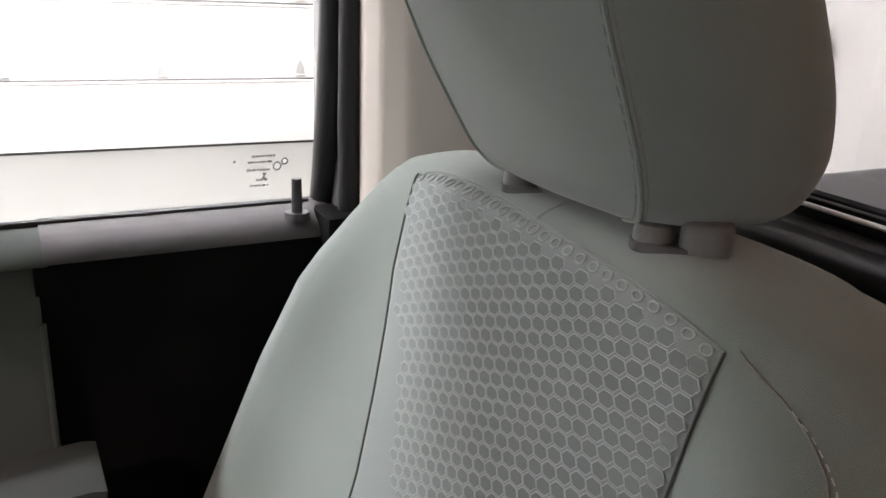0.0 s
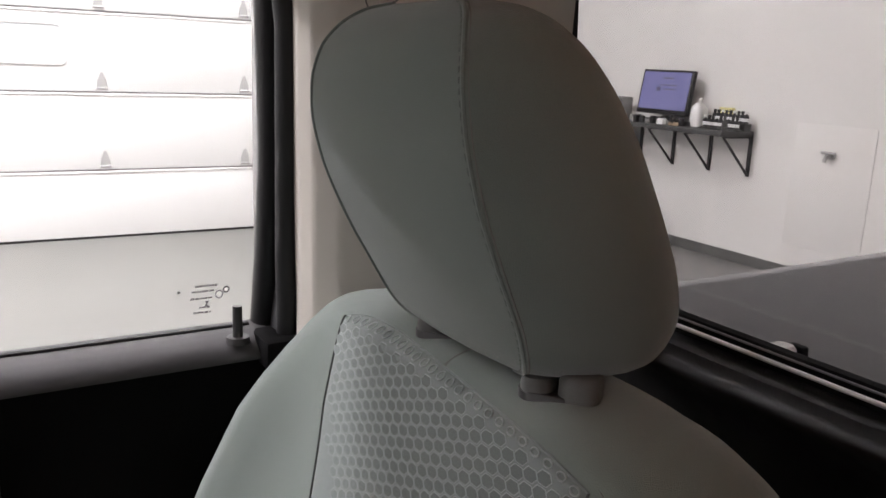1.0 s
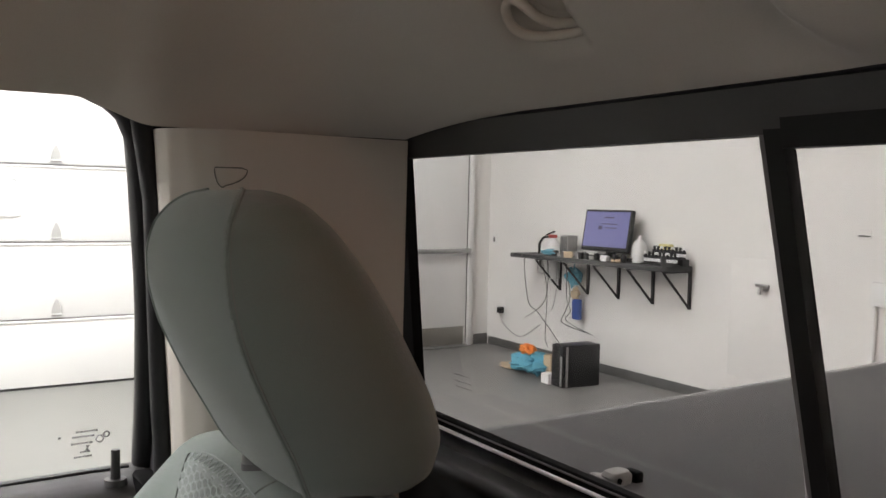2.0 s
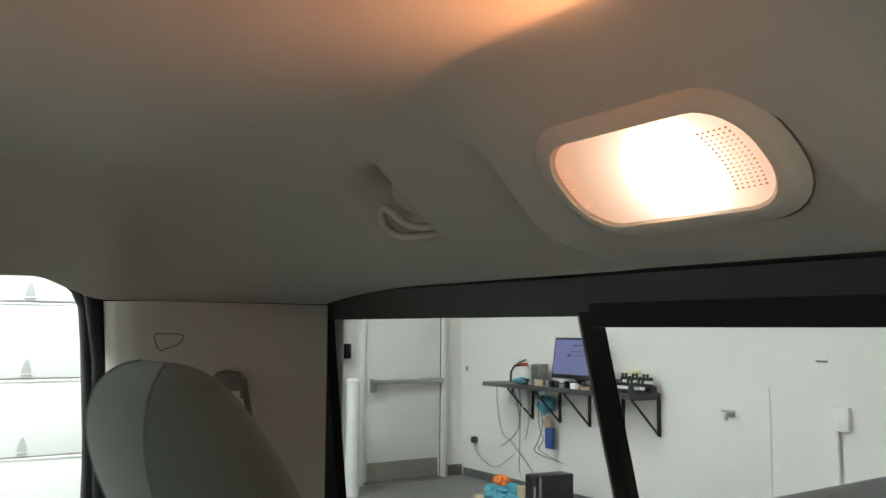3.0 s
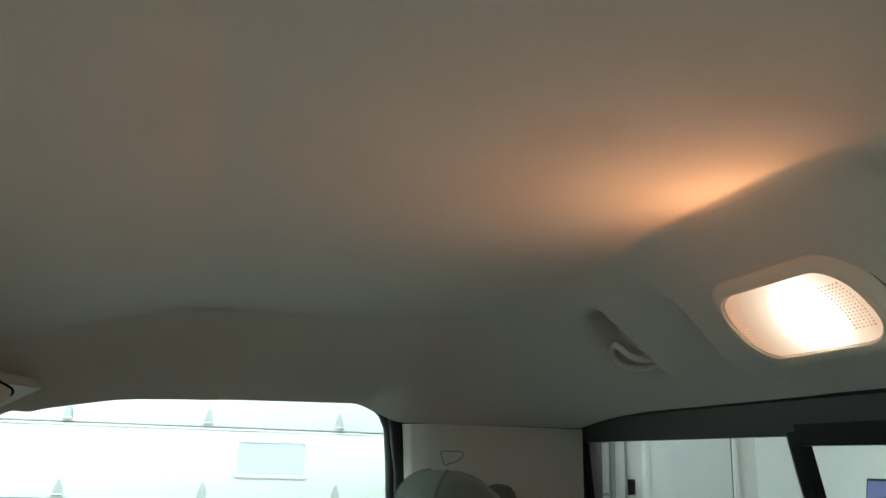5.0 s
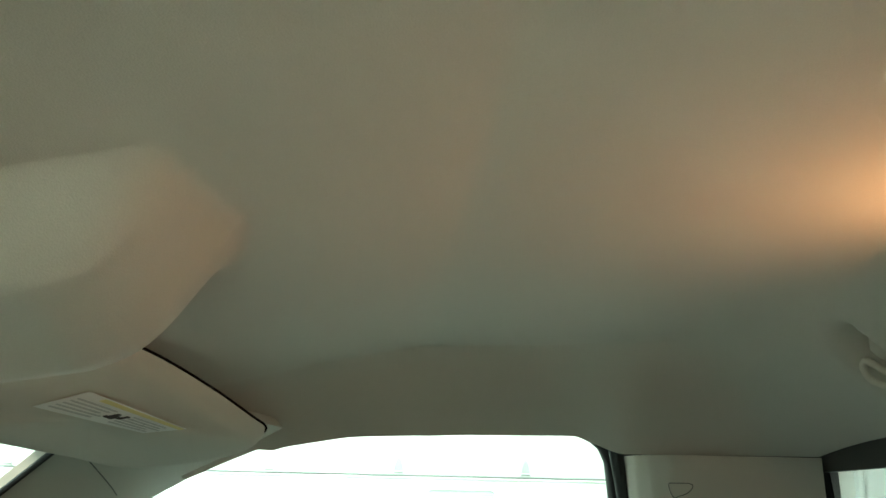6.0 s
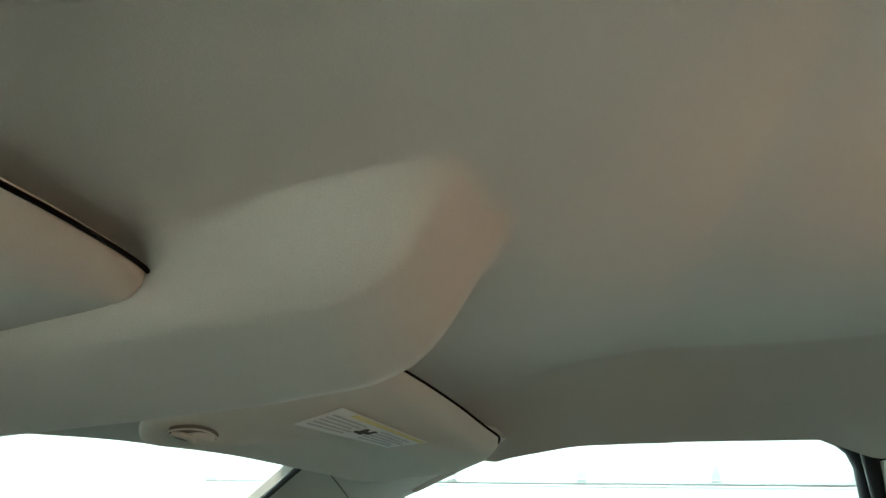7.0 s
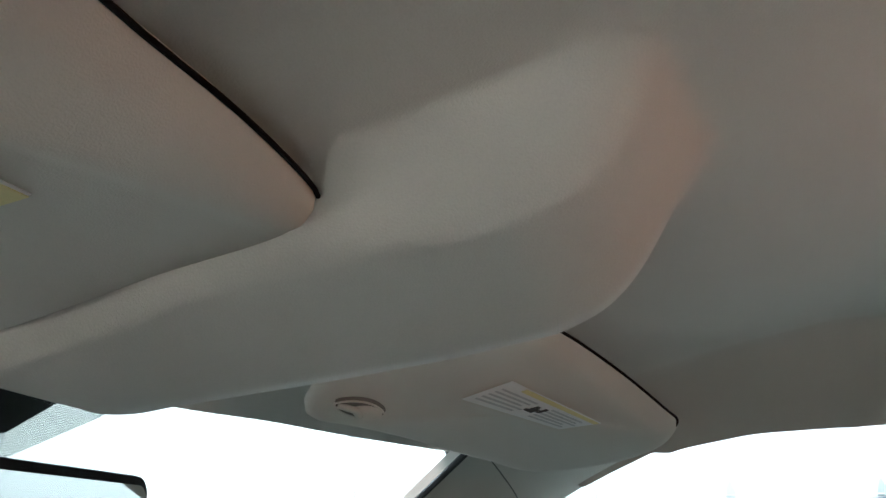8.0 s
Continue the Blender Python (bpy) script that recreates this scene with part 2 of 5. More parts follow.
def tube(points, r, n=8, bm=None, r2=None, flat=1.0, up=(0, 0, 1)):
    pts = [Vector(p) for p in points]
    own = bmesh.new() if bm is None else bm
    rings = []
    a = None
    for i, p in enumerate(pts):
        d = (pts[min(i + 1, len(pts) - 1)] - pts[max(i - 1, 0)]).normalized()
        if a is None:
            a = d.cross(Vector(up) if abs(d.dot(Vector(up))) < 0.9 else Vector((1, 0, 0))).normalized()
        else:
            a = (a - d * a.dot(d)).normalized()
        b = a.cross(d).normalized()
        rr = r if r2 is None else r + (r2 - r) * i / (len(pts) - 1)
        rings.append([own.verts.new(p + a * rr * math.cos(2 * math.pi * k / n) + b * rr * flat * math.sin(2 * math.pi * k / n)) for k in range(n)])
    skin(own, rings, True)
    return own


def skin(bm, rings, caps):
    for r0, r1 in zip(rings, rings[1:]):
        n = len(r0)
        for k in range(n):
            bm.faces.new((r0[k], r0[(k + 1) % n], r1[(k + 1) % n], r1[k]))
    if caps:
        bm.faces.new(rings[0][::-1])
        bm.faces.new(rings[-1])


def loft(loops, caps=True, bm=None):
    own = bmesh.new() if bm is None else bm
    skin(own, [[own.verts.new(p) for p in loop] for loop in loops], caps)
    return own


def sheet(fn, nu, nv, thick=None, bm=None):
    """A grid of fn(u, v), u and v from 0 to 1; thick: a second skin set off by that vector."""
    own = bmesh.new() if bm is None else bm
    top = [[own.verts.new(fn(i / nu, j / nv)) for j in range(nv + 1)] for i in range(nu + 1)]
    for i in range(nu):
        for j in range(nv):
            own.faces.new((top[i][j], top[i + 1][j], top[i + 1][j + 1], top[i][j + 1]))
    if thick:
        d = Vector(thick)
        low = [[own.verts.new(v.co + d) for v in row] for row in top]
        for i in range(nu):
            for j in range(nv):
                own.faces.new((low[i][j], low[i][j + 1], low[i + 1][j + 1], low[i + 1][j]))
        for i in range(nu):
            own.faces.new((top[i][0], low[i][0], low[i + 1][0], top[i + 1][0]))
            own.faces.new((top[i][nv], top[i + 1][nv], low[i + 1][nv], low[i][nv]))
        for j in range(nv):
            own.faces.new((top[0][j], top[0][j + 1], low[0][j + 1], low[0][j]))
            own.faces.new((top[nu][j], low[nu][j], low[nu][j + 1], top[nu][j + 1]))
    return own


def slab(outline, thick, bm=None):
    """A plate: an outline of points, and the same set off by the vector thick."""
    own = bmesh.new() if bm is None else bm
    d = Vector(thick)
    a = [own.verts.new(p) for p in outline]
    b = [own.verts.new(Vector(p) + d) for p in outline]
    own.faces.new(a)
    own.faces.new(b[::-1])
    for k in range(len(a)):
        own.faces.new((a[k], b[k], b[(k + 1) % len(a)], a[(k + 1) % len(a)]))
    return own


def knots(table, v):
    """Smooth curve through (v, value) knots in rising order."""
    if v <= table[0][0]:
        return table[0][1]
    for (a, p), (b, q) in zip(table, table[1:]):
        if v <= b:
            return p + (q - p) * (v - a) / (b - a)
    return table[-1][1]


def soft(table, v, w=0.02):
    return (knots(table, v - w) + 2 * knots(table, v - w / 2) + 2 * knots(table, v) + 2 * knots(table, v + w / 2) + knots(table, v + w)) / 8


def step(a, b, v):
    u = min(1, max(0, (v - a) / (b - a)))
    return u * u * (3 - 2 * u)


def rounded(w, h, r, n=6):
    """Outline of a rounded rectangle round the origin."""
    out = []
    for cx, cy, a0 in ((w / 2 - r, h / 2 - r, 0), (-w / 2 + r, h / 2 - r, 90), (-w / 2 + r, -h / 2 + r, 180), (w / 2 - r, -h / 2 + r, 270)):
        for k in range(n + 1):
            a = radians(a0 + 90 * k / n)
            out.append((cx + r * math.cos(a), cy + r * math.sin(a)))
    return out


# ---------------------------------------------------------------- the cab
MID = [(-0.885, 1.372), (-0.87, 1.392), (-0.82, 1.430), (-0.75, 1.449), (-0.65, 1.479), (-0.50, 1.512), (-0.188, 1.515), (-0.182, 1.508),
       (-0.15, 1.466), (-0.118, 1.430), (-0.10, 1.420), (-0.06, 1.412), (-0.015, 1.408)]
OFF = [(-0.885, 1.372), (-0.87, 1.392), (-0.82, 1.430), (-0.75, 1.449), (-0.65, 1.479), (-0.50, 1.513), (-0.215, 1.513), (-0.19, 1.509), (-0.15, 1.483), (-0.1, 1.449), (-0.015, 1.405)]
EDGE = [(-0.885, 1.30), (-0.83, 1.330), (-0.77, 1.356), (-0.69, 1.388), (-0.58, 1.405), (-0.46, 1.413), (-0.30, 1.416), (-0.25, 1.394), (-0.015, 1.394)]
LOW = [(-0.96, 1.360), (-0.94, 1.363), (-0.835, 1.374), (-0.77, 1.382), (-0.712, 1.392), (-0.69, 1.402), (-0.677, 1.413), (-0.666, 1.428), (-0.656, 1.446), (-0.646, 1.464), (-0.634, 1.482), (-0.62, 1.50), (-0.60, 1.53), (-0.55, 1.56)]
BREAK = [(-0.885, 0.44), (-0.70, 0.515), (-0.55, 0.545), (-0.41, 0.545), (-0.28, 0.495), (-0.2, 0.44), (-0.1, 0.40), (-0.015, 0.36)]


def roof_half(y):
    """Half the width of the headliner."""
    return knots([(-0.885, 0.50), (-0.83, 0.565), (-0.72, 0.605), (-0.50, 0.62), (-0.28, 0.62), (-0.245, 0.608), (-0.015, 0.562)], y)


def front_y(x):
    """The windscreen's header bows forward in the middle."""
    return -0.955 + 0.085 * min(1.2, abs(x) / 0.46) ** 2


def headliner_z(x, y):
    a = abs(x)
    yy = y if y > -0.6 else -0.6 + (y + 0.6) * 0.285 / (-0.6 - front_y(x))
    mid, off = soft(MID, yy, 0.004), soft(OFF, yy, 0.018)
    brow = step(-0.14, -0.188, yy)
    z = mid + (off - mid) * step(0.094 - 0.04 * brow, 0.124 + 0.08 * brow, a)
    half = roof_half(yy)
    b = soft(BREAK, yy, 0.11)
    g = max(0.0, (a - b) / (half - b))
    # over the door the cloth breaks sharply into the side rail
    crisp = step(-0.72, -0.56, yy) * step(-0.17, -0.28, yy)
    g = min(1.0, g)
    z += (soft(EDGE, yy, 0.01) - z) * (g * g + (g * g * 1.35 / (g + 0.35) - g * g) * crisp)
    wide = knots([(-0.92, 0.045), (-0.70, 0.012), (-0.6, 0.0)], y)
    rear = step(-0.71, -0.645, y)
    if x < 0:
        low, fade = soft(LOW, y, 0.008) + max(2.4 * a * a, 0.40 * step(-0.99, -0.80, y) * (x + 0.02)), step(0.070 + wide + 0.07 * rear, 0.034 + wide * 0.7 - 0.012 * rear, a)
    else:
        # the driver's side of the bulge slopes up to a softly rounded shoulder
        soften = step(-0.78, -0.66, y)
        low = soft(LOW, y, 0.008) + (0.40 * min(x + 0.02, 0.03) + 0.26 * max(0.0, x - 0.01)) * step(-0.99, -0.80, y)
        g = min(1.0, max(0.0, (x - 0.053 - 0.003 * soften - 0.4 * wide) / (0.025 + 0.006 * soften)))
        fade = 1 - (g - (0.10 - 0.05 * soften) * math.sin(2 * math.pi * g))
    if low < z:
        z += (low - z) * fade
    # the coat hook's pocket: a crisp inner edge, fading outwards
    e = -0.222 - 0.027 * (y + 0.173) / 0.093 - x
    if 0 < e < 0.07:
        z += 0.042 * step(0, 0.005, e) * step(0.068, 0.012, e) * step(-0.160, -0.108, y) * step(-0.064, -0.082, y)
    return z


def headliner():
    def at(u, v):
        s = 2 * u - 1
        y = -0.90 + 0.885 * v
        x = s * roof_half(y)
        if v < 0.5:
            y = front_y(x) + (-0.4575 - front_y(x)) * v / 0.5
        return (x, y, headliner_z(x, y))
    ob = part("ceiling", sheet(at, 300, 220, (0, 0, 0.010)), HEADLINER, smooth=70)
    return tagged(ob, "beige cloth headliner moulded over the truck cab", "ceiling", kind="structure")


headliner()


def glass_x(z):
    """The side glass leans inwards towards the roof."""
    return -0.797 + (z - 1.05) * 0.335


# rear pillar trim, each side
def pillar_trim(side):
    low = [(-0.745, -0.186), (-0.730, -0.187), (-0.712, -0.182), (-0.692, -0.163), (-0.672, -0.13), (-0.605, 0.012)]
    top = [(-0.638, -0.236), (-0.622, -0.237), (-0.606, -0.232), (-0.592, -0.218), (-0.578, -0.192), (-0.562, -0.012)]

    def at(u, v):
        t = u * 5
        i = min(4, int(t))
        f = t - i
        p = [low[i][k] + (low[i + 1][k] - low[i][k]) * f for k in (0, 1)]
        q = [top[i][k] + (top[i + 1][k] - top[i][k]) * f for k in (0, 1)]
        z = 0.75 + 0.643 * v
        s = (z - 1.04) / 0.35
        s = s if s > 0 else s * 0.2
        return ((p[0] + (q[0] - p[0]) * s) * -side, p[1] + (q[1] - p[1]) * s, z)
    return at


for side, name in ((-1, "trim_1"), (1, "trim_2")):
    at = pillar_trim(side)
    tr = thing(name, "pale stone moulded plastic trim on the rear cab pillar", "trim", (side * 0.62, -0.1, 0.75), kind="structure")
    part("trim_shell", sheet(at, 25, 14, (side * 0.012, 0.006, 0)), STONE, tr)
    if side < 0:
        # small D-shaped cover and the shoulder belt guide
        rim = []
        bow = [(0.030 + 0.030 * math.cos(math.pi * k / 14), -0.003 - 0.026 * math.sin(math.pi * k / 14)) for k in range(15)]
        for a, b in [(0.056, 0.0)] + bow + [(0.004, 0.0), (0.056, 0.0)]:
            base = Vector(at(0.742 + a * 1.35, (1.360 + 0.6 * b - 0.75) / 0.643))
            rim.append(base + Vector((0.0015, -0.0015, 0)))
        part("belt_bolt_cover", tube(rim, 0.0006, 6), FOLD, tr, "thin outline of a small D-shaped cover")
        cap = [(0.0135, 0.0), (0.0165, 0.012), (0.0160, 0.020), (0.0120, 0.0255), (0.0, 0.0275)]
        face = [(y, z) for y, z in cap] + [(-y * 0.75, z) for y, z in cap[::-1][1:]]
        guide = loft([[(-0.590 + d, -0.119 + y * k + 0.2 * d, 1.292 + z * k) for y, z in face] for d, k in ((-0.012, 1.1), (0.004, 1.08), (0.012, 1.0), (0.015, 0.8))])
        part("belt_guide", guide, FOLD, tr, "brown-grey moulded cap over the shoulder belt")
        webbing = sheet(lambda u, v: (-0.574 - 0.010 * v - 0.002 * math.sin(3 * v), -0.130 + 0.022 * u + 0.030 * v, 1.300 - 0.28 * v), 4, 12, (-0.0016, 0, 0))
        part("belt_webbing", webbing, STONE, tr, "beige shoulder belt webbing")
        # no fold here: a dark rod paints the shadow beside the webbing
        part("belt_shadow_edge", tube([(-0.580, -0.102 + 0.004 * k, 1.312 - 0.02 * k) for k in range(7)], 0.0035, 8), SHADE_BROWN, tr, "dark rod painted as the shadow along the belt's edge")


# doors with their glass, seals and trim
def door(side, name):
    f = -side
    d = thing(name, "black moulded truck door trim with a tinted side window", "door", (side * 0.8, -0.6, 0.5), kind="structure")

    def X(x):
        return x * f

    def flip(pts):
        return [(X(x), y, z) for x, y, z in pts]
    panel = lambda u, v: (X(knots([(0, -0.71), (0.35, -0.735), (0.62, -0.752), (0.86, -0.750), (0.95, -0.7485), (0.986, -0.7485), (1, -0.765)], v)), -0.460 + 0.25 * u, 0.42 + 0.606 * v)
    part("door_panel", sheet(panel, 10, 20, (side * 0.03, 0, 0)), DOORBLACK, d)
    front = lambda u, v: (X(knots([(0, -0.70), (0.35, -0.70), (0.62, -0.73), (0.86, -0.735), (0.95, -0.748), (1, -0.775)], v)), -1.35 + 0.8925 * u, 0.42 + 0.60 * v)
    part("door_pad", sheet(front, 20, 20, (side * 0.03, 0, 0)), PAD, d, "grey-green soft door pad")
    fall = [(0, -0.802, 1.0400), (0.25, -0.788, 1.0385), (0.4, -0.7795, 1.0368), (0.55, -0.7710, 1.0343), (0.7, -0.7630, 1.0308), (0.8, -0.7578, 1.0278), (0.87, -0.7538, 1.0248), (0.93, -0.7505, 1.0216), (1, -0.7480, 1.0180)]
    lx, lz = [(a, b) for a, b, c in fall], [(a, c) for a, b, c in fall]
    part("belt_ledge", sheet(lambda u, v: (X(knots(lx, v)), -0.452 + 0.247 * u, knots(lz, v)), 8, 20, (0, 0, -0.002)), BELT, d, "dark grey ledge under the side glass")
    part("pad_ledge", sheet(lambda u, v: (X(knots(lx, v) - 0.001), -1.35 + 0.901 * u, knots(lz, v) - 0.0015), 10, 20, (0, 0, -0.002)), PAD, d, "grey-green soft top of the door pad")
    part("pad_piping", tube([(X(front(1, v / 12)[0] * f + 0.0015), -0.4575, 0.42 + 0.05 * v) for v in range(12)], 0.0028, 8), PAD, d, "raised edge of the door pad")
    # hidden filler box added to stop light leaking through the pad joint
    part("leak_filler", box((X(-0.780), -0.457, 0.73), (0.026, 0.04, 0.58), 0.004), BLACK, d)
    part("ledge_end", box((X(-0.762), -0.202, 1.022), (0.06, 0.04, 0.03), 0.006), BLACK, d)
    rest = [(-0.835, 0.880), (-0.52, 0.877), (-0.440, 0.881), (-0.430, 0.879), (-0.431, 0.872), (-0.462, 0.847), (-0.52, 0.833), (-0.835, 0.833)]
    part("armrest", slab([(X(-0.703), y, z) for y, z in rest], (X(0.075), 0, 0)), ARM, d, "grey-green padded armrest")
    part("door_skin", sheet(lambda u, v: (X(-0.83 - 0.03 * math.sin(v * 2.2)), -1.4 + 1.22 * u, 0.35 + 0.61 * v), 6, 8, (side * 0.01, 0, 0)), BODY, d, "dark painted outer door skin")
    part("beltline_seal", tube(flip([(-0.792, -1.32 + 1.1 * k / 8, 1.038) for k in range(9)]), 0.0038, 8), RUBBER, d)
    run = [(-1.30, 1.06), (-1.2, 1.09), (-1.0, 1.225), (-0.86, 1.325), (-0.77, 1.378), (-0.69, 1.408), (-0.58, 1.428), (-0.46, 1.436), (-0.33, 1.438), (-0.292, 1.433), (-0.270, 1.424), (-0.254, 1.411), (-0.243, 1.39), (-0.236, 1.35), (-0.222, 1.25), (-0.217, 1.205), (-0.211, 1.127), (-0.206, 1.03)]
    top = [p for p in run if p[0] <= -0.292]
    rear_run = [p for p in run if p[0] >= -0.292]
    part("glass_run_seal", tube(flip([(glass_x(z) + 0.004, y + 0.005, z) for y, z in rear_run]), 0.0140, 12), RUBBER, d, "black rubber glass run channel")
    part("glass_run_seal", tube(flip([(glass_x(z) + 0.002, y, z + 0.004) for y, z in top]), 0.0050, 8), RUBBER, d, "slim black rubber along the glass top")
    part("door_frame", tube(flip([(glass_x(z) - 0.012, y + 0.027, z + (0.006 if y < -0.26 else 0)) for y, z in rear_run]), 0.022, 8), BLACK, d)
    part("door_frame", tube(flip([(glass_x(z) - 0.010, y, z + 0.026) for y, z in top]), 0.018, 8), BLACK, d)
    outer = [(-0.33, 1.447), (-0.275, 1.438), (-0.250, 1.415), (-0.241, 1.38), (-0.229, 1.33), (-0.216, 1.226), (-0.203, 1.12), (-0.193, 1.05), (-0.19, 0.9)]
    part("body_seal", tube(flip([(glass_x(max(z, 1.0)) + (0.042 if y > -0.262 else 0.03), y, z) for y, z in outer]), 0.0098, 12), RUBBER_GREY, d, "dark rubber body seal")
    rim = [(glass_x(z), y, z) for y, z in run]
    rim.append((glass_x(1.02), -0.24, 1.02))
    rim.append((glass_x(1.02), -1.3, 1.02))
    g = part("window_pane", slab(flip(rim), (side * 0.004, 0, 0)), SIDEGLASS, d, "green-tinted side glass", smooth=0)
    g.visible_shadow = False
    pin = part("lock_pin", rod((X(-0.766), -0.239, 1.030), (X(-0.767), -0.239, 1.067), 0.0052, 14, r2=0.0046), PINMETAL, d, "dark lock pin standing up")
    part("pin_collar", rod((X(-0.766), -0.239, 1.030), (X(-0.766), -0.239, 1.0362), 0.0125, 20, r2=0.0108), PINMETAL, d)
    if side < 0:
        # etched marks of the glazing, too small to read
        rng = random.Random(4)
        mk = bmesh.new()
        MARKS = ((1.0857, -0.2740, -0.2524), (1.0800, -0.2770, -0.2560), (1.0813, -0.2900, -0.2885), (1.0722, -0.2776, -0.2571), (1.0620, -0.2683, -0.2573), (1.0563, -0.2740, -0.2560))
        RING, STAR, ARROW = (-0.2504, 1.0750), (-0.2438, 1.0795), (-0.262, 1.0663)
        for z, y0, y1 in MARKS:
            y = y0
            while y < y1:
                w = rng.uniform(0.0008, 0.0024)
                box((X(glass_x(z) + 0.0012), y, z), (0.0004, w, 0.0019), 0, mk)
                y += w + rng.uniform(0.0004, 0.0010)
        for cy, cz, r in ((RING[0], RING[1], 0.0036), (STAR[0], STAR[1], 0.0028)):
            for k in range(12):
                a = 2 * math.pi * k / 12
                box((X(glass_x(cz) + 0.0012), cy + r * math.cos(a), cz + r * math.sin(a)), (0.0004, 0.0014, 0.0014), 0, mk)
        slab([(X(glass_x(ARROW[1]) + 0.0012), ARROW[0] + dy, ARROW[1] + dz) for dy, dz in ((-0.002, 0.0025), (0.0025, 0.0025), (0.0, -0.001), (0.0015, -0.003), (-0.0025, -0.003), (-0.0005, 0))], (0.0004, 0, 0), mk)
        part("glazing_marks", mk, ETCH, d, "tiny dark glazing marks etched in the glass", smooth=0)
    return d


door(-1, "door_1")
door(1, "door_2")


# rear wall of the cab and the sliding rear window
def rear_y(z):
    return (1.41 - z) * 0.2 - 0.008


back = thing("wall_rear", "black moulded trim on the cab's back wall under the window", "wall", (0, 0.05, 0.4), kind="structure")
prof = [(0.03, 0.40), (0.03, 1.00), (0.016, 1.045), (0.002, 1.066), (-0.006, 1.0745), (-0.0105, 1.0805), (-0.0115, 1.0855), (-0.0095, 1.0895), (-0.004, 1.0910), (0.006, 1.0895), (0.016, 1.088), (0.046, 1.088)]


def sag(x):
    """The sill and the tracks dip a little towards the middle."""
    return 0.013 * (abs(x) - 0.42)


def sill(u, v):
    x = -0.68 + 1.36 * u
    y, z = prof[int(round(v * 11))]
    return (x, y, z + sag(x) * step(0.9, 1.05, z))


part("back_panel", sheet(sill, 24, 11, (0, 0.035, 0)), SILL, back, smooth=80)
part("cab_back_skin", box((0, 0.115, 0.695), (1.6, 0.03, 0.69), 0.01), BODY, back, "dark painted cab back")
part("sill_under_glass", box((0, 0.082, 1.045), (1.5, 0.08, 0.03), 0.005), BLACK, back)

rear = thing("window_1", "sliding rear cab window in a black frame", "window", (0, 0.02, 1.1), kind="structure")


def rear_plate(x0, x1, z0, z1, thick=0.006, off=0.0):
    return slab([(x0, rear_y(z0) + off, z0), (x1, rear_y(z0) + off, z0), (x1, rear_y(z1) + off, z1), (x0, rear_y(z1) + off, z1)], (0, thick, 0))


part("upper_band", sheet(lambda u, v: (-0.60 + 1.2 * u, rear_y(1.377 + 0.05 * v) - 0.003, 1.377 + 0.05 * v), 12, 3, (0, 0.012, 0)), TOPBAND, rear, "dark grey band along the top of the glass")
for s in (-1, 1):
    part("frame_jamb", slab([(s * 0.71, rear_y(1.085) - 0.004, 1.085), (s * 0.634, rear_y(1.085) - 0.004, 1.085), (s * 0.572, rear_y(1.43) - 0.004, 1.43), (s * 0.66, rear_y(1.43) - 0.004, 1.43)], (0, 0.012, 0)), FRIT, rear)
part("lower_band", rear_plate(-0.70, 0.70, 1.07, 1.1035, 0.012, -0.004), FRIT, rear)
part("top_rail", tube([(-0.60 + 1.2 * k / 10, -0.012, 1.410) for k in range(11)], 0.0045, 8), RUBBER, rear)
part("lower_track", tube([(x, 0.041, 1.1065 + sag(x)) for x in [-0.63 + 0.126 * k for k in range(11)]], 0.0062, 8), BLACK, rear)
part("track_strip", tube([(x, 0.026, 1.1048 + sag(x)) for x in [-0.62 + 0.124 * k for k in range(11)]], 0.0019, 8), HINGEGREY, rear, "thin bright strip on the lower track")
part("track_lip", tube([(x, 0.034, 1.1085 + sag(x)) for x in [-0.62 + 0.124 * k for k in range(11)]], 0.0009, 6), BASE, rear)
part("track_clip", box((-0.585, 0.024, 1.1085), (0.05, 0.012, 0.007), 0.002), GREYPLASTIC, rear, "grey plastic end clip")


def leaning(x0, x1, thick, off):
    """An upright of the slider: its foot stands nearer to the middle."""
    lean = math.copysign(0.018, x0)
    return slab([(x0 - lean, rear_y(1.10) + off, 1.10), (x1 - lean, rear_y(1.10) + off, 1.10), (x1, rear_y(1.38) + off, 1.38), (x0, rear_y(1.38) + off, 1.38)], (0, thick, 0))


for s in (-1, 1):
    part("slider_post", leaning(s * 0.1755, s * 0.1715, 0.008, -0.002), BASE, rear, "grey inner edge of the fixed pane")
    part("slider_frame", leaning(s * 0.1710, s * 0.1585, 0.012, -0.004), FRIT, rear)
part("slider_top_bar", rear_plate(-0.158, 0.158, 1.3685, 1.386, 0.012, -0.006), FRIT, rear)
part("slider_bottom_bar", rear_plate(-0.15, 0.15, 1.10, 1.118, 0.012, -0.004), FRIT, rear)
for x0, x1 in ((-0.66, -0.17), (-0.16, 0.16), (0.17, 0.66)):
    g = part("window_pane", rear_plate(x0, x1, 1.095, 1.385, 0.004, 0.006), REARGLASS, rear, smooth=0)
    g.visible_shadow = False
mk = bmesh.new()
rng = random.Random(6)
for z in (1.158, 1.151, 1.145):
    y = -0.556
    while y < -0.53:
        w = rng.uniform(0.001, 0.003)
        box((y, rear_y(z) + 0.0045, z), (w * 0.5, 0.0004, 0.0012), 0, mk)
        y += w + 0.001
part("glazing_marks", mk, DARKINK, rear, "tiny dark glazing marks", smooth=0)


# windscreen and its pillars
screen = thing("window_2", "windscreen with a dotted shade band along its top", "window", (0, -1.2, 1.05), kind="structure")


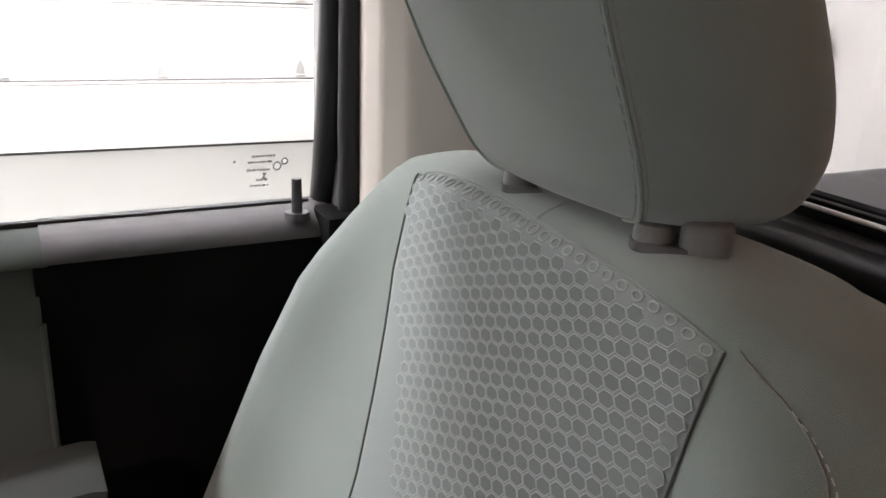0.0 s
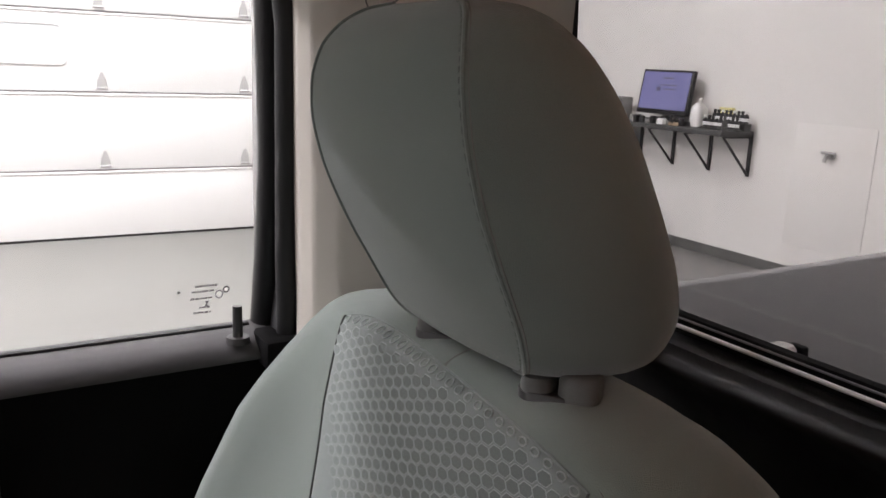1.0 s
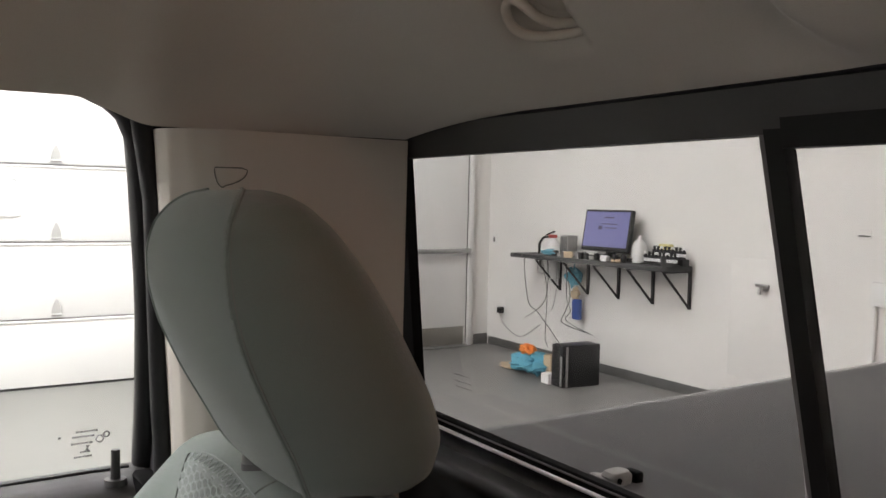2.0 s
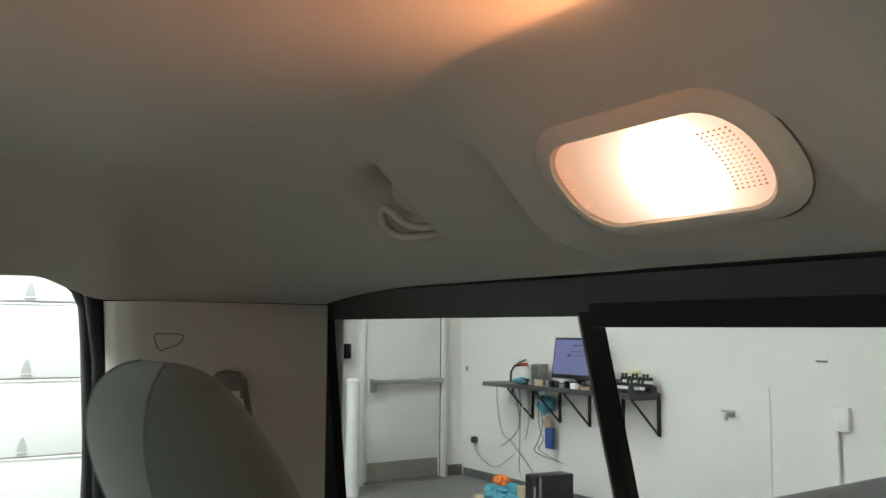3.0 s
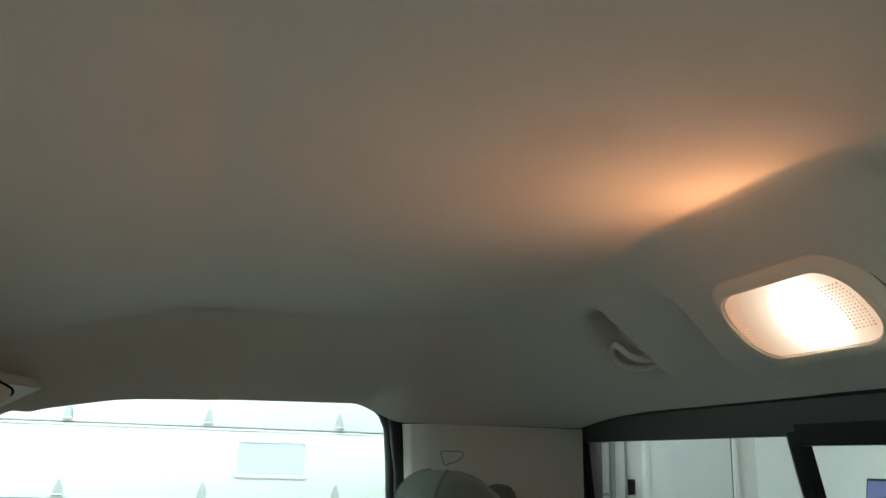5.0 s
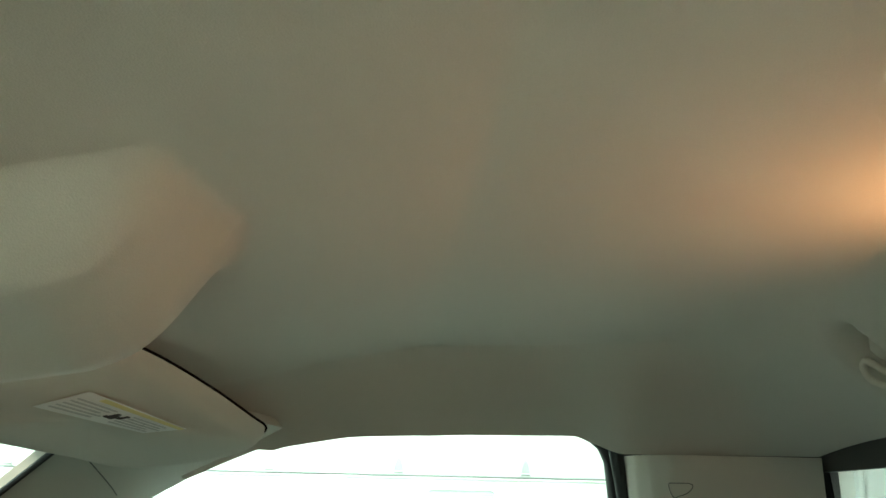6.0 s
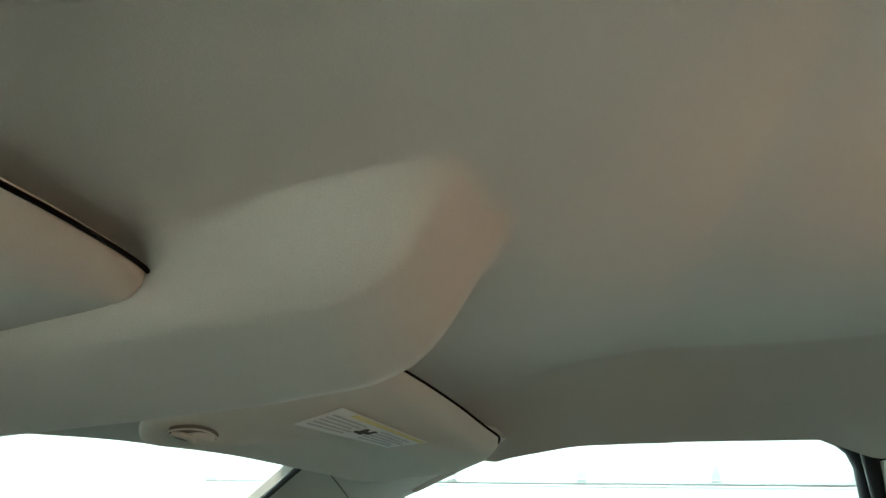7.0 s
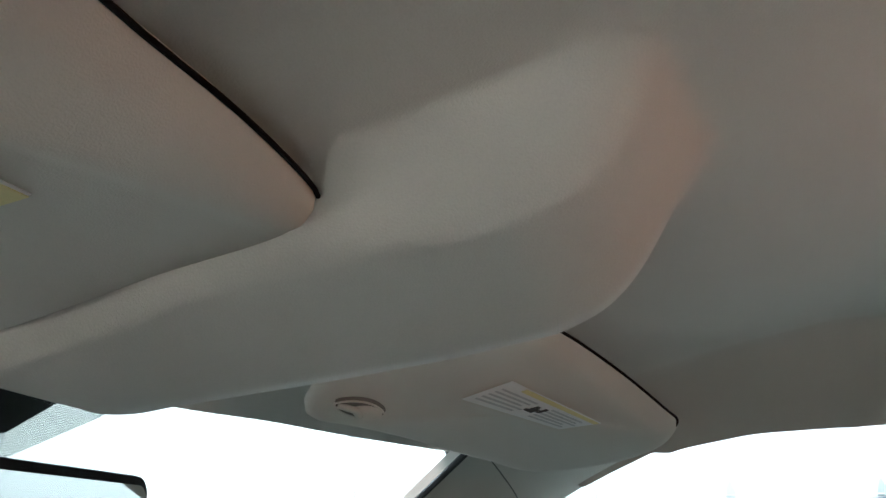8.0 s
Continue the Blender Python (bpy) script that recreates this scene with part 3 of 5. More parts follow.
def screen_at(u, v):
    x = (2 * u - 1) * (0.80 - 0.29 * v)
    top = front_y(x) - 0.006
    return (x, -1.52 + 0.12 * (x / 0.7) ** 2 + (top + 1.52 - 0.12 * (x / 0.7) ** 2) * v, 1.02 + (headliner_z(x, front_y(x)) + 0.012 - 1.02) * v)


g = part("window_pane", sheet(screen_at, 24, 12, (0, -0.002, 0.004)), SIDEGLASS, screen)
g.visible_shadow = False
for u0 in (0.0, 0.63):
    part("shade_band", sheet(lambda u, v: tuple(Vector(screen_at(u0 + 0.37 * u, 0.984 + 0.016 * v)) + Vector((0, 0.003, -0.004))), 16, 2), DOTS, screen, "grey dotted band at the top of the windscreen")


def screen_patch(corners, lift):
    return sheet(lambda u, v: tuple(Vector(corners[0]) * (1 - u) * (1 - v) + Vector(corners[1]) * u * (1 - v) + Vector(corners[2]) * u * v + Vector(corners[3]) * (1 - u) * v + Vector((0, lift, -lift))), 4, 4)


part("mirror_patch_border", screen_patch([(0.15, -0.948, 1.393), (-0.062, -0.966, 1.381), (-0.022, -1.025, 1.343), (0.15, -1.10, 1.294)], 0.003), DOTS, screen, "dotted border of the mirror patch")
part("mirror_patch", screen_patch([(0.15, -0.946, 1.394), (-0.010, -0.962, 1.384), (0.003, -1.004, 1.356), (0.15, -1.04, 1.333)], 0.005), FRIT, screen, "dark patch behind the mirror's foot")
for s in (-1, 1):
    p0 = Vector((s * 0.385, -0.850, 1.372))
    d = Vector((s * 0.295, -0.50, -0.342))
    pl = thing("trim_3" if s < 0 else "trim_4", "pale stone plastic trim on the windscreen pillar", "trim", tuple(p0 + d), kind="structure")

    def pil(u, v):
        a = p0 + d * (1.1 * v - 0.12)
        b = Vector((s * 0.602, -0.735, 1.371)) + Vector((s * 0.16, -0.56, -0.30)) * (1.1 * v - 0.12)
        w = a + (b - a) * u
        return tuple(w + Vector((-s * 0.022, 0.030, -0.004)) * math.sin(math.pi * u) + Vector((0, 0, 0.006)) * u)
    part("trim_shell", sheet(pil, 16, 16, (s * 0.006, -0.010, 0.012)), STONE, pl)
    part("screen_rubber", tube([p0 + d * k / 10 + Vector((-s * 0.001, -0.004, -0.001)) for k in range(-1, 11)], 0.0032, 8), RUBBER, pl)
    part("trim_groove", tube([Vector(pil(0.03 + 0.47 * k / 9, 0.10 + 0.12 * k / 9 + 0.004 * math.sin(k / 3))) for k in range(10)], 0.0007, 6), FOLD, pl)

# roof skin, cab floor and dash close the cab
roof = part("roof", sheet(lambda u, v: ((2 * u - 1) * 0.72, -0.97 + 1.02 * v, 1.572 - 0.11 * abs(2 * u - 1) ** 4 - 0.06 * abs(2 * v - 1) ** 4), 24, 16, (0, 0, 0.01)), BODY)
tagged(roof, "dark painted steel roof of the truck cab", "roof", kind="structure")
for s, nm in ((-1, "trim_5"), (1, "trim_6")):
    cheek = part(nm, sheet(lambda u, v: (s * (0.625 + 0.06 * v), -0.83 + 0.88 * u, knots([(-0.95, 1.36), (-0.83, 1.40), (-0.69, 1.44), (-0.5, 1.455), (-0.3, 1.455), (0.05, 1.43)], -0.83 + 0.88 * u) + 0.02 * v), 20, 2, (0, 0, 0.05)), BLACK)
    tagged(cheek, "black body rail over the cab door", "trim", kind="structure")
    corner = part("wall_side_" + ("1" if s < 0 else "2"), box((s * 0.80, -0.04, 0.95), (0.10, 0.32, 1.0), 0.02), BODY)
    tagged(corner, "dark painted rear corner of the truck cab", "wall", kind="structure")
cf = part("floor_cab", box((0, -0.75, 0.36), (1.6, 1.75, 0.06), 0.01), CARPET)
tagged(cf, "black carpet on the cab floor", "floor", kind="structure")
fw = part("wall_front", box((0, -1.39, 0.67), (1.6, 0.44, 0.70), 0.06), DASH)
tagged(fw, "plain dark grey dashboard closing the cab's front", "wall", kind="structure")


# ---------------------------------------------------------------- seat
SX = -0.410


def seat_half(z):
    return knots([(0.5, 0.345), (0.80, 0.325), (0.95, 0.289), (1.03, 0.255), (1.06, 0.239), (1.085, 0.226), (1.10, 0.215), (1.112, 0.203), (1.122, 0.185), (1.129, 0.160), (1.133, 0.125), (1.1355, 0.05)], z)


def seat_depth(z):
    return knots([(0.5, 0.14), (0.9, 0.13), (1.06, 0.118), (1.11, 0.108), (1.122, 0.096), (1.129, 0.076), (1.133, 0.052), (1.1355, 0.02)], z)


def seat_front(s, z):
    y = -0.232 - 0.33 * (1.13 - z)
    y += 0.030 * max(0.0, (z - 1.120) / 0.0155) ** 2.2
    low = step(1.13, 1.02, z)
    y -= 0.030 * low * math.exp(-((abs(s) - 0.84) / 0.15) ** 2)
    y += 0.006 * (1 - s * s) * low
    return y


def seat_y(s, z):
    a = abs(s)
    return seat_front(s, z) + 0.5 * seat_depth(z) * (1 - max(0.0, 1 - a ** 7) ** 0.5)


def car_seat():
    seat = thing("car_seat", "grey-green cloth truck seat with a honeycomb insert and headrest", "seat", (SX, -0.35, 0.42))
    bm = bmesh.new()
    zs = [0.5 + 0.6 * k / 24 for k in range(24)] + [1.10 + 0.0355 * (1 - (1 - k / 16) ** 1.7) for k in range(17)]
    rings = []
    for z in zs:
        w = seat_half(z)
        ss = [math.sin(math.pi / 2 * (-1 + 2 * k / 28)) for k in range(29)]
        front = [(SX + w * s, seat_y(s, z), z) for s in ss]
        back = []
        for s in ss[::-1][1:-1]:
            yb = seat_front(0, z) + seat_depth(z)
            a = abs(s)
            back.append((SX + w * s, yb - 0.5 * seat_depth(z) * (1 - max(0.0, 1 - a ** 5) ** 0.5), z))
        rings.append([bm.verts.new(p) for p in front + back])
    skin(bm, rings, True)
    body = part("backrest", bm, FABRIC, seat, smooth=60)

    # the pale honeycomb insert between two dark seams
    def sl(z):
        return knots([(0.56, -0.06), (0.938, -0.083), (0.987, -0.095), (1.061, -0.118), (1.121, -0.125)], z) / seat_half(z)

    def sr(z):
        return 0.145 / seat_half(z)

    def top_z(x):
        return soft([(-0.13, 1.1195), (-0.1236, 1.1253), (-0.1015, 1.1287), (-0.06, 1.1295), (-0.011, 1.1279), (0.034, 1.1261), (0.082, 1.1236), (0.107, 1.1212), (0.126, 1.1186), (0.146, 1.1135)], x, 0.012)

    def ins(u, v, lift=0.002, edge=0.0004):
        x = -0.125 + 0.27 * u
        z = 0.56 + (top_z(x) - 0.56) * v
        s = sl(z) + (sr(z) - sl(z)) * u
        rim = min(1.0, 70 * u, 28 * (1 - u), 90 * (1 - v))
        return (SX + seat_half(z) * s, seat_y(s, z) - edge - (lift - edge) * rim, z)
    part("insert", sheet(lambda u, v: ins(u, 1 - (1 - v) ** 2.2), 80, 110), INSERT, body, "pale grey cloth insert with a honeycomb pattern", smooth=60)
    for u, r in ((0, 0.0009), (1, 0.0006)):
        part("seam", tube([ins(u, 1 - (1 - k / 60) ** 2, r + 0.0002, r + 0.0002) for k in range(61)], r, 6), SEAM, body)
    part("seam", tube([ins(k / 30, 1, 0.0008, 0.0008) for k in range(31)], 0.0007, 6), INSERT, body)
    # honeycomb cells, fading out towards the outer side
    weave = {CELL: bmesh.new(), CELL_PALE: bmesh.new(), CELL_FAINT: bmesh.new()}
    rims = bmesh.new()
    px, pz = 0.0098, 0.0077
    for col in range(-13, 15):
        x = col * px
        for k in range(40):
            z = top_z(x) - 0.0096 - (k + (col % 2) / 2) * pz
            s = x / seat_half(z)
            if not sl(z) + 0.022 < s < sr(z) - 0.022:
                continue
            start = -0.140 + 0.62 * (1.122 - z)
            fade = step(start - 0.02, start + 0.13, x + 0.005 * math.sin(k * 2.4 + col))
            if fade < 0.03:
                continue
            r = 0.0065 * (0.78 + 0.05 * fade)
            pts = []
            for a, b in ((0.98, 0), (0.52, 0.56), (-0.52, 0.56), (-0.98, 0), (-0.52, -0.56), (0.52, -0.56)):
                xx, zz = x + r * a, z + r * b
                pts.append(Vector((SX + xx, seat_y(xx / seat_half(zz), zz), zz)))
            c = sum(pts, Vector()) / 6
            bm = weave[CELL if fade > 0.75 else CELL_PALE if fade > 0.35 else CELL_FAINT]
            bm.faces.new([bm.verts.new(p - Vector((0, 0.00215, 0))) for p in pts])
            h = 0.0001 + 0.0002 * fade
            for i in range(6):
                side = [pts[i], pts[(i + 1) % 6]]
                o, m, n = ([c + (p - c) * f - Vector((0, d, 0)) for p in side] for f, d in ((1.19, 0.00195), (1.09, 0.0021 + h), (0.99, 0.0021)))
                vo, vm, vn = ([rims.verts.new(p) for p in q] for q in (o, m, n))
                rims.faces.new((vo[0], vo[1], vm[1], vm[0]))
                rims.faces.new((vm[0], vm[1], vn[1], vn[0]))
    for mat, bm in weave.items():
        tagged(part("honeycomb_weave", bm, mat, body, "grey hexagons woven into the insert", smooth=0), kind="stuff")
    tagged(part("honeycomb_ridge", rims, RIDGE, body, "raised pale ridges round the hexagons", smooth=30), kind="stuff")
    # loop stitches along the insert's top
    loops = bmesh.new()

    def on_seat(x, z, lift):
        return Vector((SX + x, seat_y(x / seat_half(z), z) - lift, z))
    for k in range(25):
        x = -0.118 + 0.256 * k / 24
        z = top_z(x) - 0.0028
        for w, h in ((0.0031, 0.0020),):
            tube([on_seat(x + w * math.cos(2 * math.pi * q / 12), z + h * math.sin(2 * math.pi * q / 12), 0.0019) for q in range(13)], 0.0006, 5, loops)
    part("loop_stitching", loops, RIDGE, body, "row of pale loop stitches")
    # stitched seam on the inner bolster and the short seam by the posts
    pts = []
    for k in range(34):
        z = 1.1165 - 0.33 * (k / 33) ** 1.5
        x = soft([(0.8, 0.245), (1.0, 0.228), (1.06, 0.214), (1.088, 0.201), (1.101, 0.186), (1.107, 0.174), (1.111, 0.165), (1.114, 0.154), (1.1165, 0.147)], z, 0.004)
        pts.append((SX + x, seat_y(x / seat_half(z), z) - 0.0002, z))
    part("seam", tube(pts, 0.0006, 6), FOLD, body)
    stitches = bmesh.new()
    for p, q in zip(pts[3:], pts[4:]):
        a, b = Vector(p), Vector(q)
        for f in (0.05, 0.55):
            tube([a + (b - a) * f + Vector((0.0045, -0.0006, -0.0012)), a + (b - a) * (f + 0.28) + Vector((0.0045, -0.0006, -0.0012))], 0.00035, 5, stitches)
    part("bolster_stitching", stitches, THREAD, body, "short pale stitches beside the bolster seam")
    part("seam", tube([(-0.4065, -0.2275, 1.1272), (-0.4085, -0.222, 1.1292), (-0.4093, -0.217, 1.1310), (-0.4088, -0.2079, 1.1340), (-0.402, -0.201, 1.1352), (-0.39, -0.196, 1.1360)], 0.0007, 6), FOLD, body)
    # cushion, mostly out of sight
    part("cushion", box((SX, -0.60, 0.50), (0.44, 0.46, 0.14), 0.05), FABRIC, seat)

    # headrest
    prof = [(1.141, -0.218, -0.150, 0.055), (1.144, -0.223, -0.134, 0.070), (1.154, -0.231, -0.123, 0.079), (1.175, -0.242, -0.119, 0.086), (1.205, -0.259, -0.130, 0.091),
            (1.24, -0.275, -0.151, 0.093), (1.27, -0.283, -0.170, 0.093), (1.295, -0.284, -0.188, 0.090), (1.315, -0.279, -0.205, 0.083), (1.328, -0.270, -0.218, 0.071), (1.335, -0.261, -0.229, 0.056), (1.338, -0.252, -0.238, 0.036)]
    hx = -0.4055
    bm = bmesh.new()
    rings = []
    dense = []
    for k in range(49):
        t = k / 48 * (len(prof) - 1)
        i = min(len(prof) - 2, int(t))
        f = t - i
        dense.append([(prof[i][j] + (prof[i + 1][j] - prof[i][j]) * f) * (1.30 if j == 3 else 1) for j in range(4)])
    for _ in range(2):
        dense = [dense[0]] + [[(dense[i - 1][j] + 2 * dense[i][j] + dense[i + 1][j]) / 4 for j in range(4)] for i in range(1, len(dense) - 1)] + [dense[-1]]
    # across: a gently bowed front between two seams, flat side panels, a rounded back
    half = [(0.74 * k / 8, 0.05 * (k / 8) ** 2) for k in range(9)] + [(0.82, 0.125), (0.90, 0.24), (0.955, 0.36), (0.99, 0.5), (1, 0.6), (0.98, 0.7), (0.92, 0.8), (0.8, 0.89), (0.6, 0.955), (0.3, 0.99), (0, 1)]
    across = half + [(-a, b) for a, b in half[::-1][1:-1]]
    edge = []
    for z, yf, yb, w in dense:
        loop = [bm.verts.new((hx + w * a, yf + (yb - yf) * b, z)) for a, b in across]
        rings.append(loop)
        edge.append((loop[8].co.copy(), loop[-8].co.copy()))
    skin(bm, rings, True)
    hr = part("headrest", bm, FABRIC, seat, "grey-green cloth headrest with piped side seams", smooth=26)
    for q in (0, 1):
        sgn = 1 if q == 0 else -1
        part("seam", tube([e[q] + Vector((-sgn * 0.0016, 0.0002, 0)) for e in edge], 0.0016, 8), FABRIC, hr)
        part("seam", tube([e[q] + Vector((sgn * 0.0010, 0.0012, 0)) for e in edge], 0.0005, 6), FOLD, hr)
    # short stitches along the front panel's inner seam
    row = bmesh.new()
    for k in range(2, 46):
        p, q = edge[k][0], edge[k + 1][0]
        off = Vector((-0.0046, -0.0006, 0))
        tube([p + (q - p) * 0.2 + off, p + (q - p) * 0.75 + off], 0.00045, 5, row)
    part("headrest_stitching", row, FABRIC, hr, "short stitches beside the headrest seam")
    for x in (-0.440, -0.327):
        part("post", rod((x, -0.192, 1.12), (x, -0.190, 1.150), 0.0055, 14), CHROME, hr)
        turn = Matrix.Rotation(radians(37), 4, "Z")

        def oval(dx, dy, wide, deep, r, levels):
            out = []
            for zz, sc in levels:
                out.append([Vector((x + dx, -0.2025 + dy, zz)) + turn @ Vector((a * sc, b * sc, 0)) for a, b in rounded(wide, deep, r, 6)])
            return loft(out)
        part("guide_well", oval(-0.003, 0.001, 0.0455, 0.0235, 0.0115, ((1.122, 1.0), (1.1348, 1.0), (1.1356, 0.95))), PINMETAL, hr, "dark oval well round the guide")
        part("post_guide", oval(0.0065, 0.0080, 0.0230, 0.024, 0.0075, ((1.125, 1.0), (1.143, 0.98), (1.1465, 0.9), (1.148, 0.75))), GUIDE, hr, "grey plastic guide round the headrest post")
        part("release_button", oval(-0.0122, -0.0060, 0.0190, 0.022, 0.0085, ((1.125, 1.0), (1.1395, 1.0), (1.1430, 0.92), (1.1445, 0.72))), GUIDE, hr)


car_seat()


# ---------------------------------------------------------------- visors, lamp, hook, mirror
def sun_visor(f):
    """f -1: passenger's side, 1: driver's side."""
    v = thing("sun_visor", "beige padded sun visor folded up against the headliner", "sun visor", (f * 0.25, -0.80, 1.40), group="sun visors")
    # outline: rear edge from the middle outwards, round the outer end, front edge back
    line = [(0.066, -0.826, 1.428), (0.070, -0.812, 1.433), (0.084, -0.801, 1.436), (0.15, -0.772, 1.438), (0.229, -0.741, 1.436), (0.32, -0.706, 1.420), (0.395, -0.678, 1.402), (0.425, -0.668, 1.395), (0.440, -0.674, 1.388), (0.450, -0.69, 1.381), (0.452, -0.715, 1.374),
            (0.445, -0.76, 1.367), (0.430, -0.785, 1.364), (0.405, -0.802, 1.364), (0.375, -0.812, 1.366), (0.35, -0.822, 1.369), (0.30, -0.838, 1.372), (0.22, -0.856, 1.376), (0.15, -0.870, 1.377), (0.120, -0.880, 1.377), (0.106, -0.882, 1.379), (0.096, -0.872, 1.388), (0.078, -0.845, 1.412)]
    if f > 0:
        line = [(0.062, -0.820, 1.424), (0.068, -0.803, 1.426), (0.084, -0.792, 1.425), (0.15, -0.787, 1.423), (0.22, -0.788, 1.421), (0.32, -0.775, 1.414), (0.40, -0.735, 1.404), (0.43, -0.724, 1.395), (0.446, -0.728, 1.386), (0.452, -0.75, 1.376),
                (0.445, -0.775, 1.367), (0.430, -0.792, 1.364), (0.405, -0.806, 1.364), (0.375, -0.815, 1.366), (0.35, -0.825, 1.369), (0.30, -0.845, 1.372), (0.22, -0.878, 1.376), (0.15, -0.915, 1.379), (0.112, -0.936, 1.381), (0.098, -0.934, 1.383), (0.088, -0.918, 1.388), (0.070, -0.865, 1.411)]
    pts = [Vector((x * f, y, z)) for x, y, z in line]
    n = len(pts)
    fine = []
    for i in range(n):
        q0, q1, q2, q3 = pts[i - 1], pts[i], pts[(i + 1) % n], pts[(i + 2) % n]
        for k in range(4):
            t = k / 4
            fine.append(0.5 * (2 * q1 + (q2 - q0) * t + (2 * q0 - 5 * q1 + 4 * q2 - q3) * t * t + (3 * q1 - q0 - 3 * q2 + q3) * t ** 3))
    pts = fine
    c = sum(pts, Vector()) / len(pts)
    up = Vector((0, 0.35, 1)).normalized()
    rings = []
    for k, (sc, h) in enumerate(((0.88, -0.0105), (0.94, -0.0095), (0.98, -0.0065), (1.0, 0.0), (0.985, 0.0075), (0.93, 0.0105))):
        rings.append([c + (p - c) * sc + up * h for p in pts])
    bm = bmesh.new()
    vr = [[bm.verts.new(p) for p in r] for r in rings]
    skin(bm, vr, False)
    lower = []
    for ring, h in ((vr[0], -0.0105), (vr[-1], 0.0105)):
        inner, last, n = [], ring, len(ring)
        for sc in (0.86, 0.72, 0.58, 0.44, 0.30, 0.16):
            m = [bm.verts.new(c + (p.co - c) * sc) for p in ring]
            for k in range(n):
                bm.faces.new((last[k], last[(k + 1) % n], m[(k + 1) % n], m[k]))
            inner += m
            last = m
        ctr = bm.verts.new(c + up * h)
        for k in range(n):
            bm.faces.new((last[k], last[(k + 1) % n], ctr))
        inner.append(ctr)
        # the cloth is drawn flat between its edges
        for _ in range(80):
            bmesh.ops.smooth_vert(bm, verts=inner, factor=0.5, use_axis_x=False, use_axis_y=False, use_axis_z=True)
        if h < 0:
            lower = [p.co.copy() for p in inner + ring]
    body = part("visor_body", bm, VISOR, v, smooth=70)
    # near-black tube stands in for the shade between visor and headliner
    part("edge_gap_shade", tube([c + (p - c) * 0.998 + up * 0.0060 for p in pts[0:34]], 0.0012, 8), GAP_SHADE, body, "dark tube painted as the gap's shade along the visor's rear edge")
    # caution label: flat card under the visor
    a, b, d0 = Vector((-0.200, -0.807, 1.392)), Vector((-0.221, -0.775, 1.406)), Vector((-0.341, -0.726, 1.3935))
    e = d0 - b
    q = a - b
    if f > 0:
        a, b, d0 = Vector((0.192, -0.862, 1.390)), Vector((0.185, -0.829, 1.392)), Vector((0.30, -0.808, 1.390))
        e, q = d0 - b, a - b

    def under(p):
        """The visor's underside below or above p."""
        near = sorted(lower, key=lambda o: (o.x - p.x) ** 2 + (o.y - p.y) ** 2)[:5]
        share = [1 / (1e-6 + (o.x - p.x) ** 2 + (o.y - p.y) ** 2) for o in near]
        return Vector((p.x, p.y, sum(o.z * w for o, w in zip(near, share)) / sum(share)))

    corner = [under(p) for p in (b, b + e, b + e + q, b + q)]

    def card(u0, u1, v0, v1, lift):
        def at(u, v):
            p = (corner[0] * (1 - u) + corner[1] * u) * (1 - v) + (corner[3] * (1 - u) + corner[2] * u) * v
            return p - Vector((0, 0, 0.0020 + lift))
        return sheet(lambda u, v: at(u0 + (u1 - u0) * u, v0 + (v1 - v0) * v), 8, 3, (0, 0, 0.0004))
    lab = part("caution_label", card(0, 1, 0, 1, 0), LABELWHITE, v, "white caution label with a yellow heading", smooth=0)
    part("label_heading", card(0.16 if f < 0 else 0.0, 0.985, 0.02, 0.15 if f < 0 else 0.4, 0.0006), LABELYELLOW, lab, smooth=0)
    rng = random.Random(3)
    for r in range(5):
        for u0, u1 in ((0.04, 0.42), (0.56, 0.96)):
            v0 = 0.27 + r * 0.13
            part("label_line", card(u0, u1 - rng.uniform(0, 0.1), v0, v0 + 0.045, 0.0007), LABELINK, lab, smooth=0)
    for u0, v0, w, h in ((0.44, 0.36, 0.035, 0.3), (0.48, 0.45, 0.03, 0.22), (0.52, 0.34, 0.03, 0.24), (0.42, 0.56, 0.06, 0.08)):
        part("label_pictogram", card(u0, u0 + w, v0, v0 + h, 0.0008), DARKINK, lab, smooth=0)
    if f < 0:
        # eye-shaped recess with the pivot pad of the visor's inner clip
        o, ex, ey = Vector((-0.133, -0.8560, 1.3763)), Vector((-0.020, 0.0090, -0.001)), Vector((-0.003, -0.0056, -0.0037))
        turn = [2 * math.pi * k / 32 for k in range(33)]
        rim = [o + ex * math.cos(w) + ey * math.copysign(abs(math.sin(w)) ** 1.5, math.sin(w)) for w in turn]
        # a flat slab; the depth's shade is only in its dark colour
        part("clip_recess_shade", slab(rim[:-1], (0, 0.001, 0.003)), SHADE_BROWN, v, "dark eye-shaped slab with the recess's shade in its colour")
        part("clip_rim", tube(rim, 0.0007, 8), VISOR, v)
        pad = [[o + ex * (0.32 + 0.60 * sc * math.cos(w)) + ey * (0.78 * sc * math.sin(w)) + Vector((0, -0.0003, -lift)) for w in turn[:-1]] for sc, lift in ((1.0, -0.001), (0.96, 0.0012), (0.8, 0.0026), (0.45, 0.0034))]
        part("clip_pad", loft(pad), VISOR, v, "beige rounded pivot pad")
        part("clip", tube([o + ex * -0.85 + ey * 0.1, o + ex * -0.55 + ey * -0.25 + Vector((0, 0, -0.002)), o + ex * -0.2 + ey * -0.35 + Vector((0, 0, -0.003)), o + ex * 0.05 + ey * 0.2 + Vector((0, 0, -0.003))], 0.0018, 10, r2=0.0026), STONE, v, "beige visor clip")
    return v


sun_visor(-1)
sun_visor(1)


